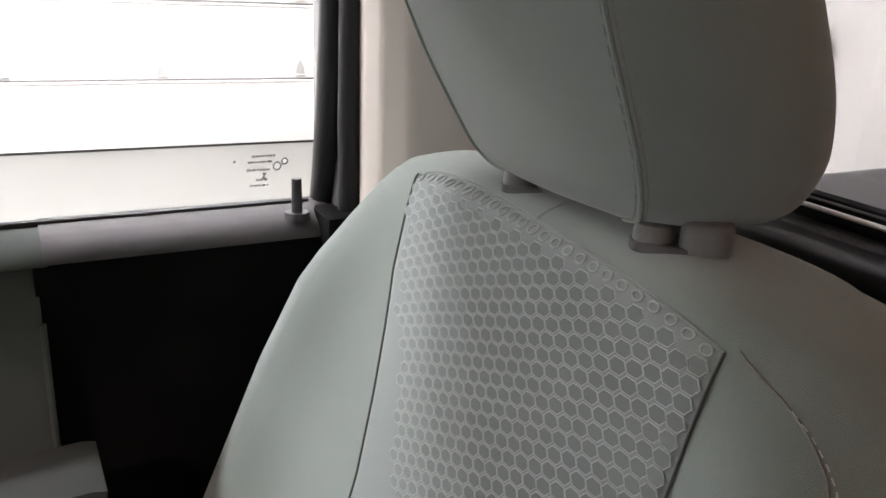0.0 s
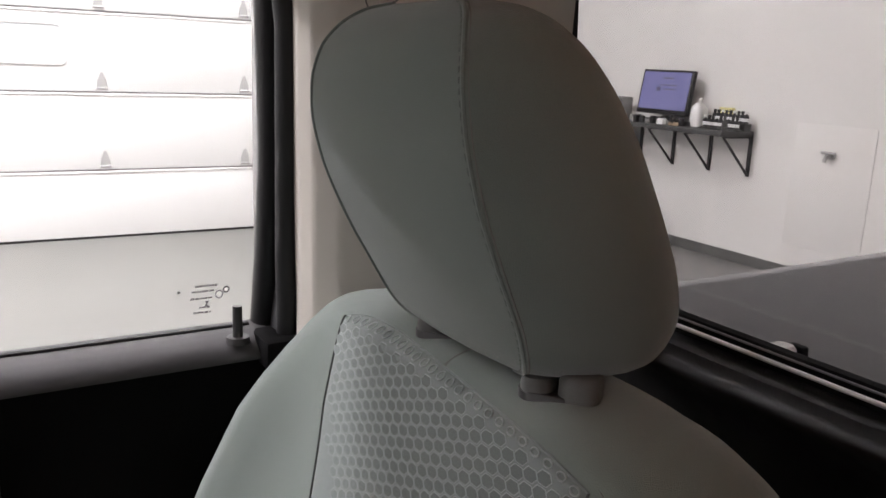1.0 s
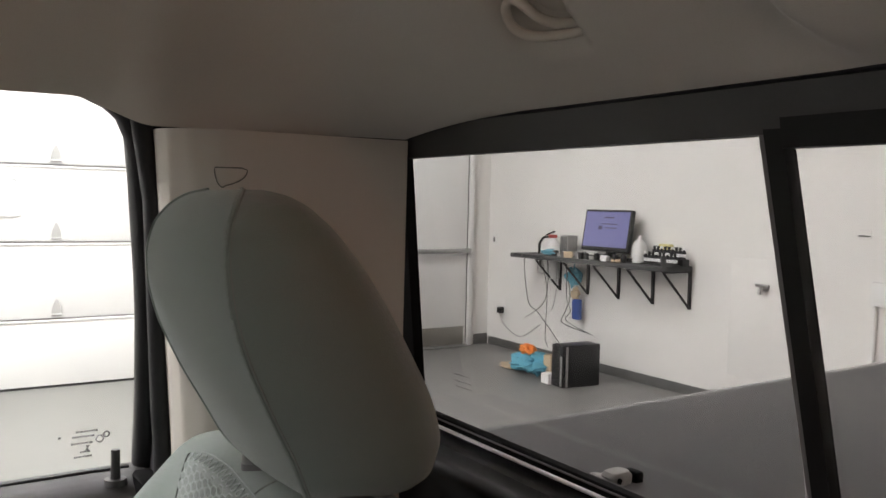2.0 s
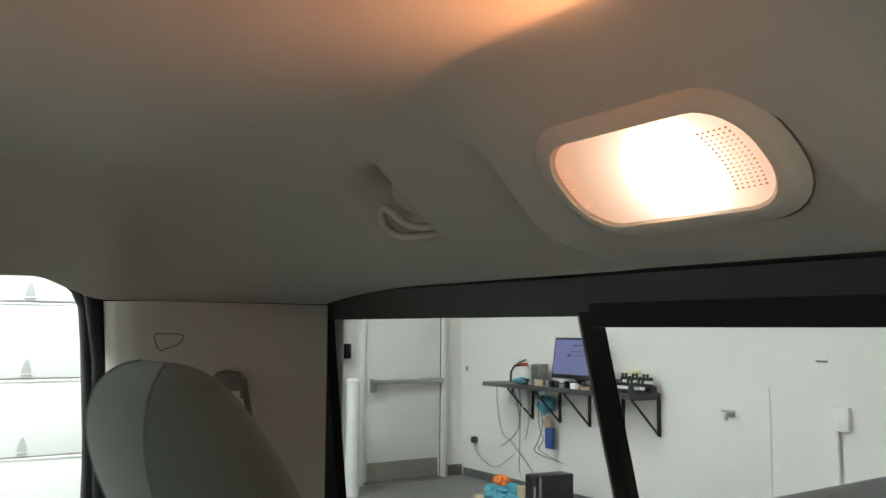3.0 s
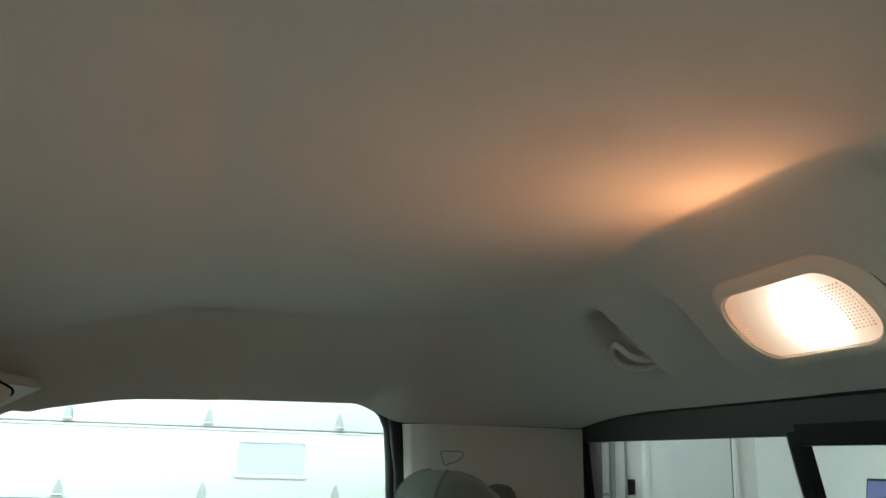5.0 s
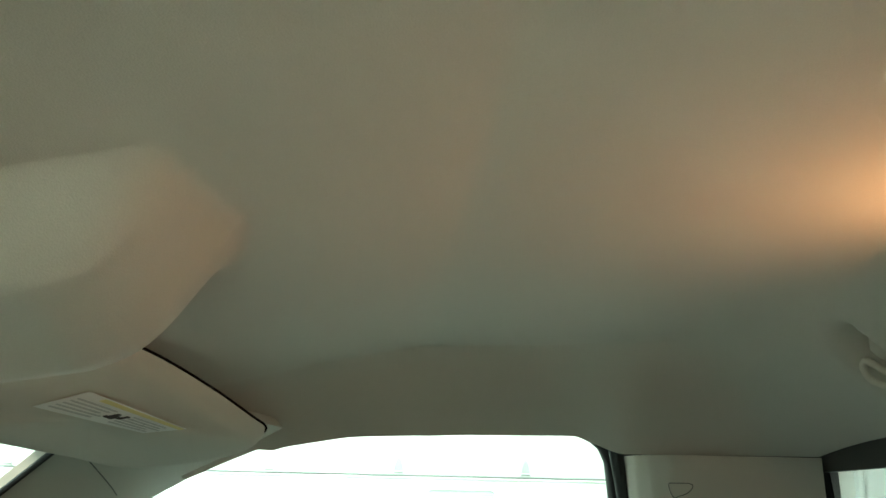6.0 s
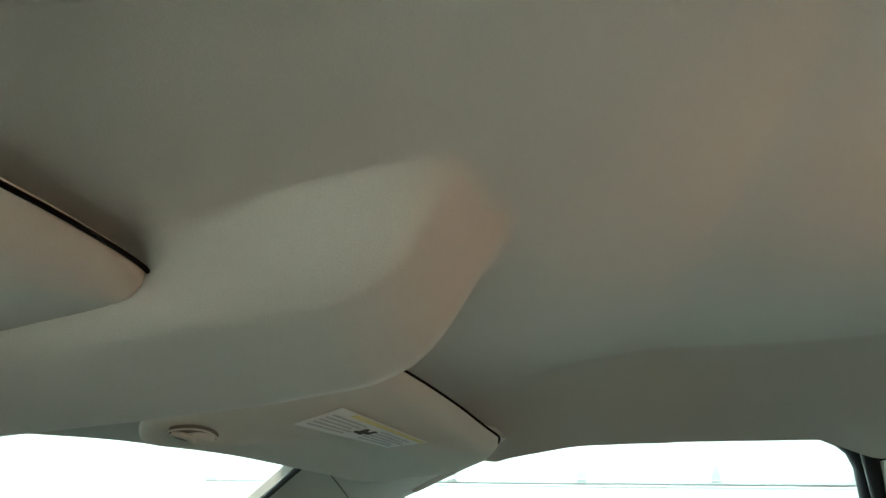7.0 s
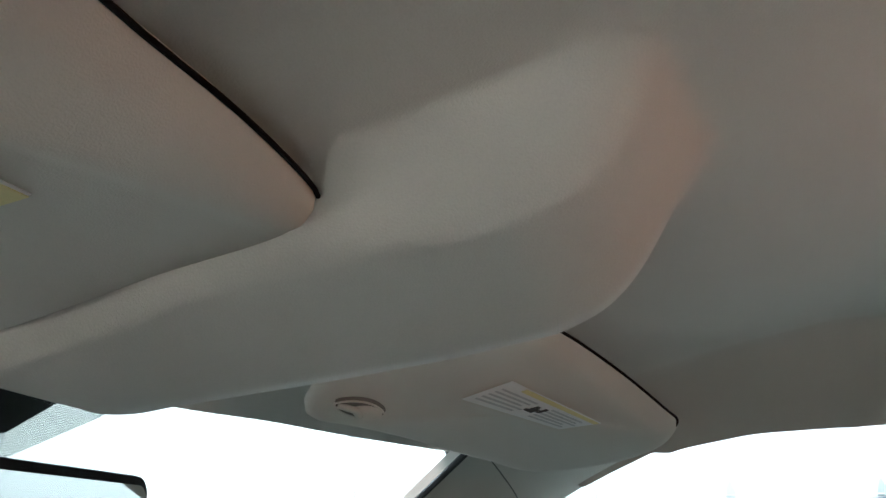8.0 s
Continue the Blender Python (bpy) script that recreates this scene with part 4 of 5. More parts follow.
def dome_light():
    lamp = thing("dome_light", "lit dome lamp with a ribbed lens in a beige bezel", "lamp", (0, -0.132, 1.446))
    n = Vector((0, -0.80, -0.60)).normalized()
    r = Vector((1, 0, 0))
    t = r.cross(n).normalized()
    if t.z < 0:
        t = -t
    o = Vector((0.006, -0.131, 1.447))

    def place(a, b, h):
        return o + r * (a - 0.25 * b) + t * b + n * h
    bez = bmesh.new()
    outer = [(a + 0.005, b) for a, b in rounded(0.142, 0.069, 0.031, 8)]
    inner = [(a + 0.0065, b) for a, b in rounded(0.118, 0.0505, 0.022, 8)]
    rings = []
    for outline, sc, h in ((outer, 1.03, -0.012), (outer, 1.03, 0.002), (outer, 1.0, 0.006), (inner, 1.10, 0.0105), (inner, 1.03, 0.0105), (inner, 1.0, 0.008), (inner, 0.99, -0.004)):
        rings.append([bez.verts.new(place(a * sc, b * sc, h)) for a, b in outline])
    skin(bez, rings, False)
    part("bezel", bez, STONE, lamp, "pale beige plastic bezel")
    lens = bmesh.new()
    rings = [[lens.verts.new(place(a * sc, b * sc, h)) for a, b in inner] for sc, h in ((1.0, 0.0068), (0.985, 0.0088), (0.94, 0.0097), (0.80, 0.0104), (0.5, 0.0109))]
    skin(lens, rings, False)
    lens.faces.new(rings[-1])
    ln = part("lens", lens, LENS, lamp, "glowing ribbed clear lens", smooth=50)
    for k in range(6):
        for q in range(15):
            b = 0.015 - 0.0021 * q
            part("rib", box(place(0.0475 + 0.0028 * k - 0.25 * b * b / 0.02, b, 0.0104 - 0.0002 * k), (0.0011, 0.0009, 0.0010)), RIB, ln, smooth=0)
    for k in range(4):
        for q in range(11):
            b = 0.012 - 0.0024 * q
            part("rib", box(place(-0.0470 + 0.0026 * k + 0.2 * b * b / 0.02, b, 0.0097 + 0.0002 * k), (0.0008, 0.0008, 0.0010)), RIB_PALE, ln, smooth=0)
    # dark ring paints the bezel's contact shadow on the headliner
    shade_ring = [place(a * 1.035, b * 1.035, 0.0022) for a, b in outer]
    part("bezel_gap_shade", tube(shade_ring + shade_ring[:1], 0.0006, 6), SHADE_BROWN, lamp, "thin dark ring painted as the shadow round the bezel")
    bulb = bpy.data.lights.new("dome_bulb", "AREA")
    bulb.shape, bulb.size, bulb.energy, bulb.color, bulb.spread = "DISK", 0.0025, 0.39, (1.0, 0.40, 0.16), radians(150)
    ob = new("dome_bulb", bulb)
    ob.matrix_world = Matrix.Translation(place(0.016, 0.010, 0.0123) * K) @ Vector((0, 1, -0.24)).to_track_quat("Z", "Y").to_matrix().to_4x4()

    leak = bpy.data.lights.new("dome_leak", "POINT")
    leak.energy, leak.color, leak.shadow_soft_size = 0.36, (1.0, 0.42, 0.18), 0.001
    new("dome_leak", leak).location = place(0.004, -0.008, 0.0126) * K


dome_light()


def coat_hook():
    h = thing("coat_hook", "small beige plastic coat hook set in a pocket of the headliner", "hook", (-0.255, -0.10, 1.45))
    ring = [Vector(p) for p in ((-0.250, -0.074, 1.448), (-0.264, -0.086, 1.447), (-0.270, -0.098, 1.450), (-0.278, -0.104, 1.458), (-0.287, -0.106, 1.463), (-0.293, -0.106, 1.458), (-0.293, -0.102, 1.449), (-0.287, -0.098, 1.443), (-0.279, -0.092, 1.440), (-0.264, -0.080, 1.441), (-0.250, -0.070, 1.444))]
    fine = []
    for i in range(len(ring) - 1):
        q0, q1, q2, q3 = ring[max(i - 1, 0)], ring[i], ring[i + 1], ring[min(i + 2, len(ring) - 1)]
        fine += [0.5 * (2 * q1 + (q2 - q0) * t + (2 * q0 - 5 * q1 + 4 * q2 - q3) * t * t + (3 * q1 - q0 - 3 * q2 + q3) * t ** 3) for t in (0, 0.25, 0.5, 0.75)]
    part("hook_loop", tube(fine + [ring[-1]], 0.0034, 10), STONE, h)
    part("hook_plate", loft([[(-0.264 + a * sc, -0.092 + b * sc, z - 0.45 * b * sc) for a, b in rounded(0.040, 0.034, 0.015, 6)] for z, sc in ((1.478, 1.0), (1.466, 1.0), (1.463, 0.85))]), STONE, h)
    part("hook_base", loft([[(-0.247 + a * sc, -0.072 + b * sc, z - 0.42 * b) for a, b in rounded(0.018, 0.020, 0.007, 5)] for z, sc in ((1.474, 1.0), (1.452, 1.0), (1.449, 0.85))]), STONE, h)


coat_hook()


def rearview_mirror():
    m = thing("rearview_mirror", "black rear-view mirror hanging from the windscreen", "mirror", (0.03, -0.98, 1.29))
    tilt = Matrix.Translation((-0.004, -0.985, 1.307)) @ Matrix.Rotation(radians(8), 4, "Z") @ Matrix.Rotation(radians(-3), 4, "X")
    shape = rounded(0.235, 0.058, 0.016, 6)
    part("housing", loft([[tilt @ Vector((a * sc, y, b * sc)) for a, b in shape] for y, sc in ((0.004, 1.0), (0.0, 1.02), (-0.014, 0.98), (-0.026, 0.8))]), BLACK, m)
    part("mirror_glass", loft([[tilt @ Vector((a, y, b)) for a, b in rounded(0.225, 0.047, 0.012, 6)] for y in (0.0062, 0.0042)]), MIRRORGLASS, m, smooth=0)
    part("stalk", rod(tilt @ Vector((0, -0.02, 0.01)), (0.03, -1.045, 1.318), 0.007, 12), BLACK, m)


rearview_mirror()

# ---------------------------------------------------------------- the truck's bed
bed = thing("truck_bed", "truck bed closed by a flat dark grey cover", "truck bed", (0, 1.1, 0.45))
part("bed_cover", sheet(lambda u, v: (-0.717 + 1.434 * u, 0.135 + 1.85 * v, 1.036 + 0.004 * math.sin(math.pi * u)), 12, 16, (0, 0, -0.02)), COVER, bed, "flat dark grey bed cover")
for s in (-1, 1):
    part("bed_side", box((s * 0.80, 1.06, 0.74), (0.10, 1.88, 0.53), 0.03), BODY, bed)
part("tailgate", box((0, 1.99, 0.74), (1.5, 0.05, 0.53), 0.02), BODY, bed)
part("bed_front", box((0, 0.165, 0.76), (1.5, 0.04, 0.5), 0.01), BODY, bed)
nose = thing("truck_hood", "dark painted hood with bumper ahead of the cab", "truck hood", (0, -2.1, 0.45))
part("hood_skin", sheet(lambda u, v: ((2 * u - 1) * (0.74 - 0.04 * v), -1.60 - 1.0 * v, 0.985 + 0.03 * (1 - (2 * u - 1) ** 2) - 0.07 * v * v - 0.10 * abs(2 * u - 1) ** 8), 16, 10, (0, 0, -0.02)), BODY, nose)
for s in (-1, 1):
    part("fender", box((s * 0.745, -2.1, 0.74), (0.05, 0.98, 0.36), 0.02), BODY, nose)
part("grille", box((0, -2.62, 0.72), (1.40, 0.06, 0.34), 0.02), BLACK, nose)
part("bumper", box((0, -2.68, 0.46), (1.52, 0.14, 0.18), 0.03), CHROME, nose)
for s in (-1, 1):
    for y in (-2.05, 1.25):
        w = thing("wheel", "black truck tyre on a steel rim on the garage floor", "wheel", (s * 0.74, y, 0.33), group="truck wheels")
        ring = [[(s * (0.74 + dx), y + r * math.cos(2 * math.pi * k / 32), 0.335 + r * math.sin(2 * math.pi * k / 32)) for k in range(32)] for dx, r in ((-0.1, 0.20), (-0.1, 0.31), (-0.08, 0.335), (0.08, 0.335), (0.1, 0.31), (0.1, 0.20))]
        part("tyre", loft(ring), RUBBER, w)
latch = thing("cover_latch", "pale cast latch with a dark end on the bed cover", "latch", (-0.475, 0.20, 1.037))
part("latch_body", loft([[(-0.492 + a * sc, 0.192 + b * sc, z) for a, b in rounded(0.030, 0.024, 0.008, 4)] for z, sc in ((1.036, 1.0), (1.0425, 0.95), (1.0455, 0.7))]), LATCHGREY, latch)
part("latch_lever", loft([[(-0.480 + a * sc, 0.208 + b * sc, z) for a, b in rounded(0.024, 0.034, 0.008, 4)] for z, sc in ((1.036, 0.9), (1.047, 0.95), (1.0515, 0.75))]), LATCHGREY, latch)
part("latch_hole", rod((-0.4685, 0.200, 1.0445), (-0.4668, 0.200, 1.0445), 0.0032, 12), BLACK, latch)
part("latch_end", box((-0.476, 0.230, 1.043), (0.020, 0.012, 0.014), 0.003), BLACK, latch)

# ---------------------------------------------------------------- the garage
# grey for the unseen driver's side wall, chosen to hold back bounce
GREYWALL = material("bounce_cut_grey", (0.16, 0.155, 0.15), 0.8, grain=0.3, size=120, spread=0.08, blotch=1.5)
XW, YW, XG = -6.329, 4.254, -6.117


def structure(name, bm, mat, label, category):
    return tagged(part(name, bm, mat, room=True), label, category, kind="structure")


structure("floor", sheet(lambda u, v: (-6.6 + 12.6 * u, -7.6 + 12.1 * v, 0.0), 4, 4, (0, 0, -0.1)), CONCRETE, "sealed grey concrete garage floor with a dull sheen", "floor")
structure("wall_1", box((XW - 0.11, -1.6, 2.2), (0.2, 12.4, 4.4)), WHITEWALL, "white painted garage wall behind the doors", "wall")
structure("wall_2", box((-0.3, YW + 0.1, 2.2), (12.6, 0.2, 4.4)), WHITEWALL, "white painted garage wall with a shelf on brackets", "wall")
structure("wall_3", box((5.95, -1.6, 2.2), (0.2, 12.2, 4.4)), GREYWALL, "unseen garage wall toned grey to hold back bounced light", "wall")
# the opening and the ground beyond it are made up for the front fill light
w4 = thing("wall_4", "white garage wall with an added unseen opening ahead of the truck", "wall", (-0.3, -7.6, 0), kind="structure", room=True)
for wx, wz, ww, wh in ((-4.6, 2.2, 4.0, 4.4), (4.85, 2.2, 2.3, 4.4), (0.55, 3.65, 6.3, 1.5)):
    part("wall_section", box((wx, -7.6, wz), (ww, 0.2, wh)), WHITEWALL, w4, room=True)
structure("ground", sheet(lambda u, v: (-30 + 60 * u, -60 + 52.3 * v, -0.002), 2, 2, (0, 0, -0.05)), CONCRETE, "pale concrete ground added outside the unseen opening", "ground")
structure("ceiling_garage", box((-0.3, -1.6, 4.45), (12.6, 12.4, 0.1)), WHITEWALL, "white garage ceiling", "ceiling")
structure("baseboard", box((-1.2, YW - 0.006, 0.0375), (10.2, 0.012, 0.075), 0.003), BASE, "dark grey baseboard along the white wall", "baseboard")
structure("baseboard_short", box((XW - 0.002, 4.17, 0.05), (0.012, 0.16, 0.10), 0.003), BASE, "dark grey baseboard beside the exit door", "baseboard")


def garage_door():
    gd = thing("garage_door", "white sectional garage door of wide steel panels", "garage door", (XG, -0.8, 0.0), kind="structure", room=True)
    y0, y1 = -3.6, 2.5
    levels = [0.0, 0.482, 1.015, 1.549, 2.083, 2.617]
    for i, (a, b) in enumerate(zip(levels, levels[1:])):
        p = part("panel", box((XG - 0.022, (y0 + y1) / 2, (a + b) / 2), (0.044, y1 - y0, b - a - 0.012), 0.005), LINER, gd, room=True)
        part("joint", box((XG - 0.030, (y0 + y1) / 2, b), (0.03, y1 - y0, 0.02)), JOINT, gd, room=True)
        part("lip", box((XG + 0.004, (y0 + y1) / 2, b - 0.015), (0.008, y1 - y0, 0.012), 0.003), LINER, p, room=True)
    part("bottom_seal", box((XG - 0.012, (y0 + y1) / 2, 0.008), (0.03, y1 - y0, 0.018), 0.004), RUBBER_GREY, gd, room=True)
    for b in levels[1:-1]:
        for y in (-3.54, -2.56, -1.575, -0.59, 0.393, 1.378):
            h = box((XG + 0.006, y, b + 0.055), (0.006, 0.058, 0.07), 0.002)
            tri = slab([(XG + 0.004, y - 0.030, b + 0.060), (XG + 0.004, y + 0.030, b + 0.060), (XG + 0.004, y + 0.007, b + 0.135), (XG + 0.004, y - 0.007, b + 0.135)], (0.008, 0, 0))
            part("hinge", merge(h, tri), HINGE, gd, "small grey steel hinge", room=True)
            part("hinge_pin", rod((XG + 0.014, y - 0.035, b + 0.028), (XG + 0.014, y + 0.035, b + 0.028), 0.009, 8), HINGE, gd, room=True)
    for yc in (-0.105, -2.6):
        w = part("window_frame", loft([[(XG + dx, yc + a, 1.331 + b) for a, b in rounded(0.56 - i, 0.285 - i, 0.03, 4)] for dx, i in ((0.0, 0.0), (0.012, 0.004), (0.012, 0.05), (0.002, 0.056))], caps=False), LINER, gd, "white framed window in a door panel", room=True)
        part("pane", box((XG + 0.003, yc, 1.331), (0.004, 0.51, 0.235)), FROST, w, room=True)
    for y in (y1 + 0.05,):
        part("track", box((XG + 0.0, y, 1.5), (0.05, 0.035, 3.0), 0.004), STEEL, gd, "galvanised vertical track", room=True)


PIPE = material("galvanised_pipe", (0.27, 0.28, 0.28), 0.5, 0.3)
KICK = material("dull_kick_plate", (0.26, 0.25, 0.22), 0.45, 0.3)
HINGE = material("hinge_zinc", (0.52, 0.52, 0.52), 0.5, 0.2)
FROST = material("hazy_pane", (0.64, 0.67, 0.69), 0.25, spread=0.03)
garage_door()


def exit_door():
    d = thing("exit_door", "white steel exit door with a push bar and kick plate", "door", (XW, 3.55, 0), kind="structure", room=True)
    y0, y1 = 3.16, 3.975
    part("leaf", box((XW + 0.004, (y0 + y1) / 2, 1.02), (0.045, y1 - y0 - 0.01, 1.98), 0.003), WHITEDOOR, d, room=True)
    for y in (y0 - 0.03, y1 + 0.03):
        part("jamb", box((XW + 0.01, y, 1.03), (0.075, 0.05, 2.06), 0.005), WHITEDOOR, d, room=True)
    part("head", box((XW + 0.01, (y0 + y1) / 2, 2.085), (0.075, y1 - y0 + 0.11, 0.05), 0.005), WHITEDOOR, d, room=True)
    part("gap", box((XW + 0.012, y1 + 0.0005, 1.02), (0.032, 0.007, 1.98)), BASE, d, room=True)
    part("kick_plate", box((XW + 0.029, (y0 + y1) / 2, 0.105), (0.003, y1 - y0 - 0.06, 0.17), 0.001), KICK, d, "brushed steel kick plate", room=True)
    part("push_bar", box((XW + 0.08, (y0 + y1) / 2 + 0.03, 0.905), (0.035, y1 - y0 - 0.06, 0.045), 0.008), STEEL, d, "grey metal push bar", room=True)
    part("bar_box", box((XW + 0.06, y0 + 0.07, 0.875), (0.07, 0.045, 0.12), 0.008), STEEL, d, room=True)
    part("bar_end", box((XW + 0.055, y1 - 0.03, 0.905), (0.05, 0.05, 0.05), 0.008), STEEL, d, room=True)
    part("threshold", box((XW + 0.03, (y0 + y1) / 2, 0.008), (0.12, y1 - y0, 0.016), 0.004), STEEL, d, room=True)


exit_door()


def simple(name, bm, mat, label, category, base=None, smooth=40):
    return tagged(part(name, bm, mat, room=True, smooth=smooth), label, category)


b = thing("bollard", "white painted steel bollard standing by the exit door", "bollard", (-5.95, 2.86, 0), room=True)
post = rod((-5.95, 2.86, 0.0), (-5.95, 2.86, 0.93), 0.058, 20)
part("post", post, WHITEDOOR, b, room=True)
part("cap", loft([[(-5.95 + 0.062 * sc * math.cos(2 * math.pi * k / 20), 2.86 + 0.062 * sc * math.sin(2 * math.pi * k / 20), z) for k in range(20)] for z, sc in ((0.925, 1.0), (0.945, 1.0), (0.962, 0.75), (0.968, 0.3))]), WHITEDOOR, b, room=True)
pipe = thing("wall_pipe", "grey conduits with a dark switch running up the wall", "pipe", (XW + 0.05, 2.86, 0), room=True)
for y, r in ((2.80, 0.026), (2.93, 0.012)):
    part("conduit", rod((XW + 0.03, y, 0.05), (XW + 0.03, y, 3.2), r, 12), PIPE, pipe, room=True)
part("cross_conduit", rod((XW + 0.03, 2.55, 1.12), (XW + 0.03, 2.83, 1.12), 0.012, 10), STEEL, pipe, room=True)
part("switch_box", box((XW + 0.045, 2.97, 1.185), (0.05, 0.055, 0.13), 0.006), BLACK, pipe, "dark switch box", room=True)


def wall_shelf():
    sh = thing("wall_shelf", "dark shelf board on black triangular wall brackets", "shelf", (-4.78, 4.1, 0.62), room=True)
    y0 = YW - 0.33
    part("board", box((-4.71, (y0 + YW) / 2, 0.915), (1.72, YW - y0, 0.035), 0.004), SHELF, sh, room=True)
    part("end_plate", box((-3.853, y0 + 0.03, 0.960), (0.014, 0.05, 0.10), 0.003), SHELF, sh, "upright end plate", room=True)
    for x in (-5.27, -4.92, -4.57, -4.21, -3.86):
        br = box((x, YW - 0.012, 0.765), (0.026, 0.016, 0.29), 0.002)
        box((x, (y0 + YW) / 2 + 0.02, 0.892), (0.026, 0.28, 0.012), 0.002, br)
        rod((x, y0 + 0.045, 0.888), (x, YW - 0.018, 0.632), 0.009, 8, br)
        part("bracket", br, BLACKSTEEL, sh, "black triangular bracket", room=True)


wall_shelf()
TOP = 0.933


def monitor():
    m = thing("monitor", "black flat monitor with a lit bluish screen on the shelf", "monitor", (-4.76, 4.1, TOP), room=True)
    t = Matrix.Translation((-4.55, 4.09, 1.160)) @ Matrix.Rotation(radians(2), 4, "Z") @ Matrix.Rotation(radians(-9), 4, "X")
    part("casing", _turned(box((0, 0, 0), (0.49, 0.04, 0.325), 0.006), t), PCBLACK, m, room=True)
    s = part("screen", _turned(box((0, -0.0215, 0.008), (0.455, 0.004, 0.275)), t), SCREEN, m, "lit blue-violet screen", room=True)
    for x, z, w, h in ((0.02, 0.10, 0.10, 0.012), (-0.06, 0.02, 0.04, 0.03), (0.03, 0.05, 0.16, 0.008), (0.05, 0.02, 0.12, 0.008)):
        part("screen_bar", _turned(box((x, -0.0242, z), (w, 0.002, h)), t), SCREENBAR, s, room=True)
    part("stand", box((-4.55, 4.13, 0.975), (0.09, 0.03, 0.10), 0.006), PCBLACK, m, room=True)
    part("foot", box((-4.55, 4.11, TOP + 0.006), (0.24, 0.17, 0.012), 0.005), PCBLACK, m, room=True)


def _turned(bm, t):
    bm.transform(t)
    return bm


monitor()
sp = thing("loudspeaker", "small grey box loudspeaker on the shelf", "loudspeaker", (-5.03, 4.12, TOP), room=True)
part("cabinet", box((-5.03, 4.12, TOP + 0.085), (0.095, 0.11, 0.17), 0.008), GREYPLASTIC, sp, room=True)
part("front_grille", box((-5.03, 4.063, TOP + 0.085), (0.082, 0.006, 0.15), 0.003), BASE, sp, room=True)


def jug(x, y):
    j = thing("jug", "white milky plastic jug with a cap on the shelf", "jug", (x, y, TOP), room=True)
    ring = lambda z, sc: [(x + a * sc, y + b * sc, TOP + z) for a, b in rounded(0.10, 0.10, 0.03, 5)]
    part("body", loft([ring(0, 0.95), ring(0.01, 1.0), ring(0.12, 1.0), ring(0.15, 0.75), ring(0.172, 0.3), ring(0.185, 0.28)]), MILK, j, room=True)
    part("cap", rod((x, y, TOP + 0.185), (x, y, TOP + 0.202), 0.018, 14), LABELWHITE, j, room=True)


jug(-4.25, 4.13)


def small_bottle(x, y, z, cap):
    o = thing("bottle", "small dark bottle with white label in a shelf rack", "bottle", (x, y, z), group="bottles in the rack", room=True)
    part("body", loft([[(x + r * math.cos(2 * math.pi * k / 12), y + r * math.sin(2 * math.pi * k / 12), z + h) for k in range(12)] for h, r in ((0, 0.0165), (0.052, 0.0165), (0.060, 0.008), (0.067, 0.008))]), PCBLACK, o, room=True)
    part("label", loft([[(x + 0.017 * math.cos(2 * math.pi * k / 12), y + 0.017 * math.sin(2 * math.pi * k / 12), z + h) for k in range(12)] for h in (0.014, 0.036)]), LABELWHITE, o, room=True)
    part("cap", rod((x, y, z + 0.065), (x, y, z + 0.082), 0.011, 10), cap, o, room=True)


rack = thing("bottle_rack", "black two-tier rack holding small bottles on the shelf", "rack", (-4.06, 4.11, TOP), room=True)
part("lower_tray", box((-3.982, 4.06, TOP + 0.006), (0.32, 0.07, 0.012), 0.002), PCBLACK, rack, room=True)
part("upper_tray", box((-3.982, 4.15, TOP + 0.026), (0.32, 0.07, 0.052), 0.002), PCBLACK, rack, room=True)
for k in range(9):
    small_bottle(-4.120 + k * 0.0345, 4.06, TOP + 0.012, BLACKSTEEL if k % 3 else LABELWHITE)
    small_bottle(-4.120 + k * 0.0345, 4.15, TOP + 0.052, BLACKSTEEL if (k + 1) % 3 else LABELWHITE)
simple("carton", box((-4.07, 4.215, TOP + 0.074), (0.11, 0.04, 0.148), 0.004), CAP, "pale yellow carton behind the bottles", "carton")


def crumple(c, s, seed, n=3):
    bm = bmesh.new()
    bmesh.ops.create_icosphere(bm, subdivisions=n, radius=1)
    rng = Vector((seed * 7.3, seed * 3.1, seed))
    for v in bm.verts:
        d = 1 + 0.55 * noise.noise(v.co * 1.7 + rng) + 0.35 * noise.noise(v.co * 4.5 + rng)
        v.co = Vector((v.co.x * s[0] * d, v.co.y * s[1] * d, v.co.z * s[2] * d))
    low = min(v.co.z for v in bm.verts)
    for v in bm.verts:
        v.co += Vector((c[0], c[1], c[2] - low))
    return bm


simple("cloth", crumple((-5.16, 4.02, TOP), (0.085, 0.05, 0.022), 2), BLUECLOTH, "crumpled blue cloth on the shelf", "cloth", smooth=25)
# small clutter along the board
rng = random.Random(11)
for k in range(16):
    x = -5.08 + 0.80 * k / 15 + rng.uniform(-0.02, 0.02)
    y = rng.uniform(3.96, 4.06)
    h = rng.uniform(0.018, 0.05)
    mat = (PCBLACK, GREYPLASTIC, LABELWHITE, BASE, TAN)[k % 5]
    if k % 2:
        ob = simple("tin", rod((x, y, TOP), (x, y, TOP + h), 0.02, 14), mat, "small tin among the clutter on the shelf", "tin")
    else:
        ob = simple("small_tool", box((x, y, TOP + h / 2), (0.07, 0.035, h), 0.006, turn=Matrix.Rotation(rng.uniform(-0.8, 0.8), 4, "Z")), mat, "small tool lying among the clutter on the shelf", "tool")
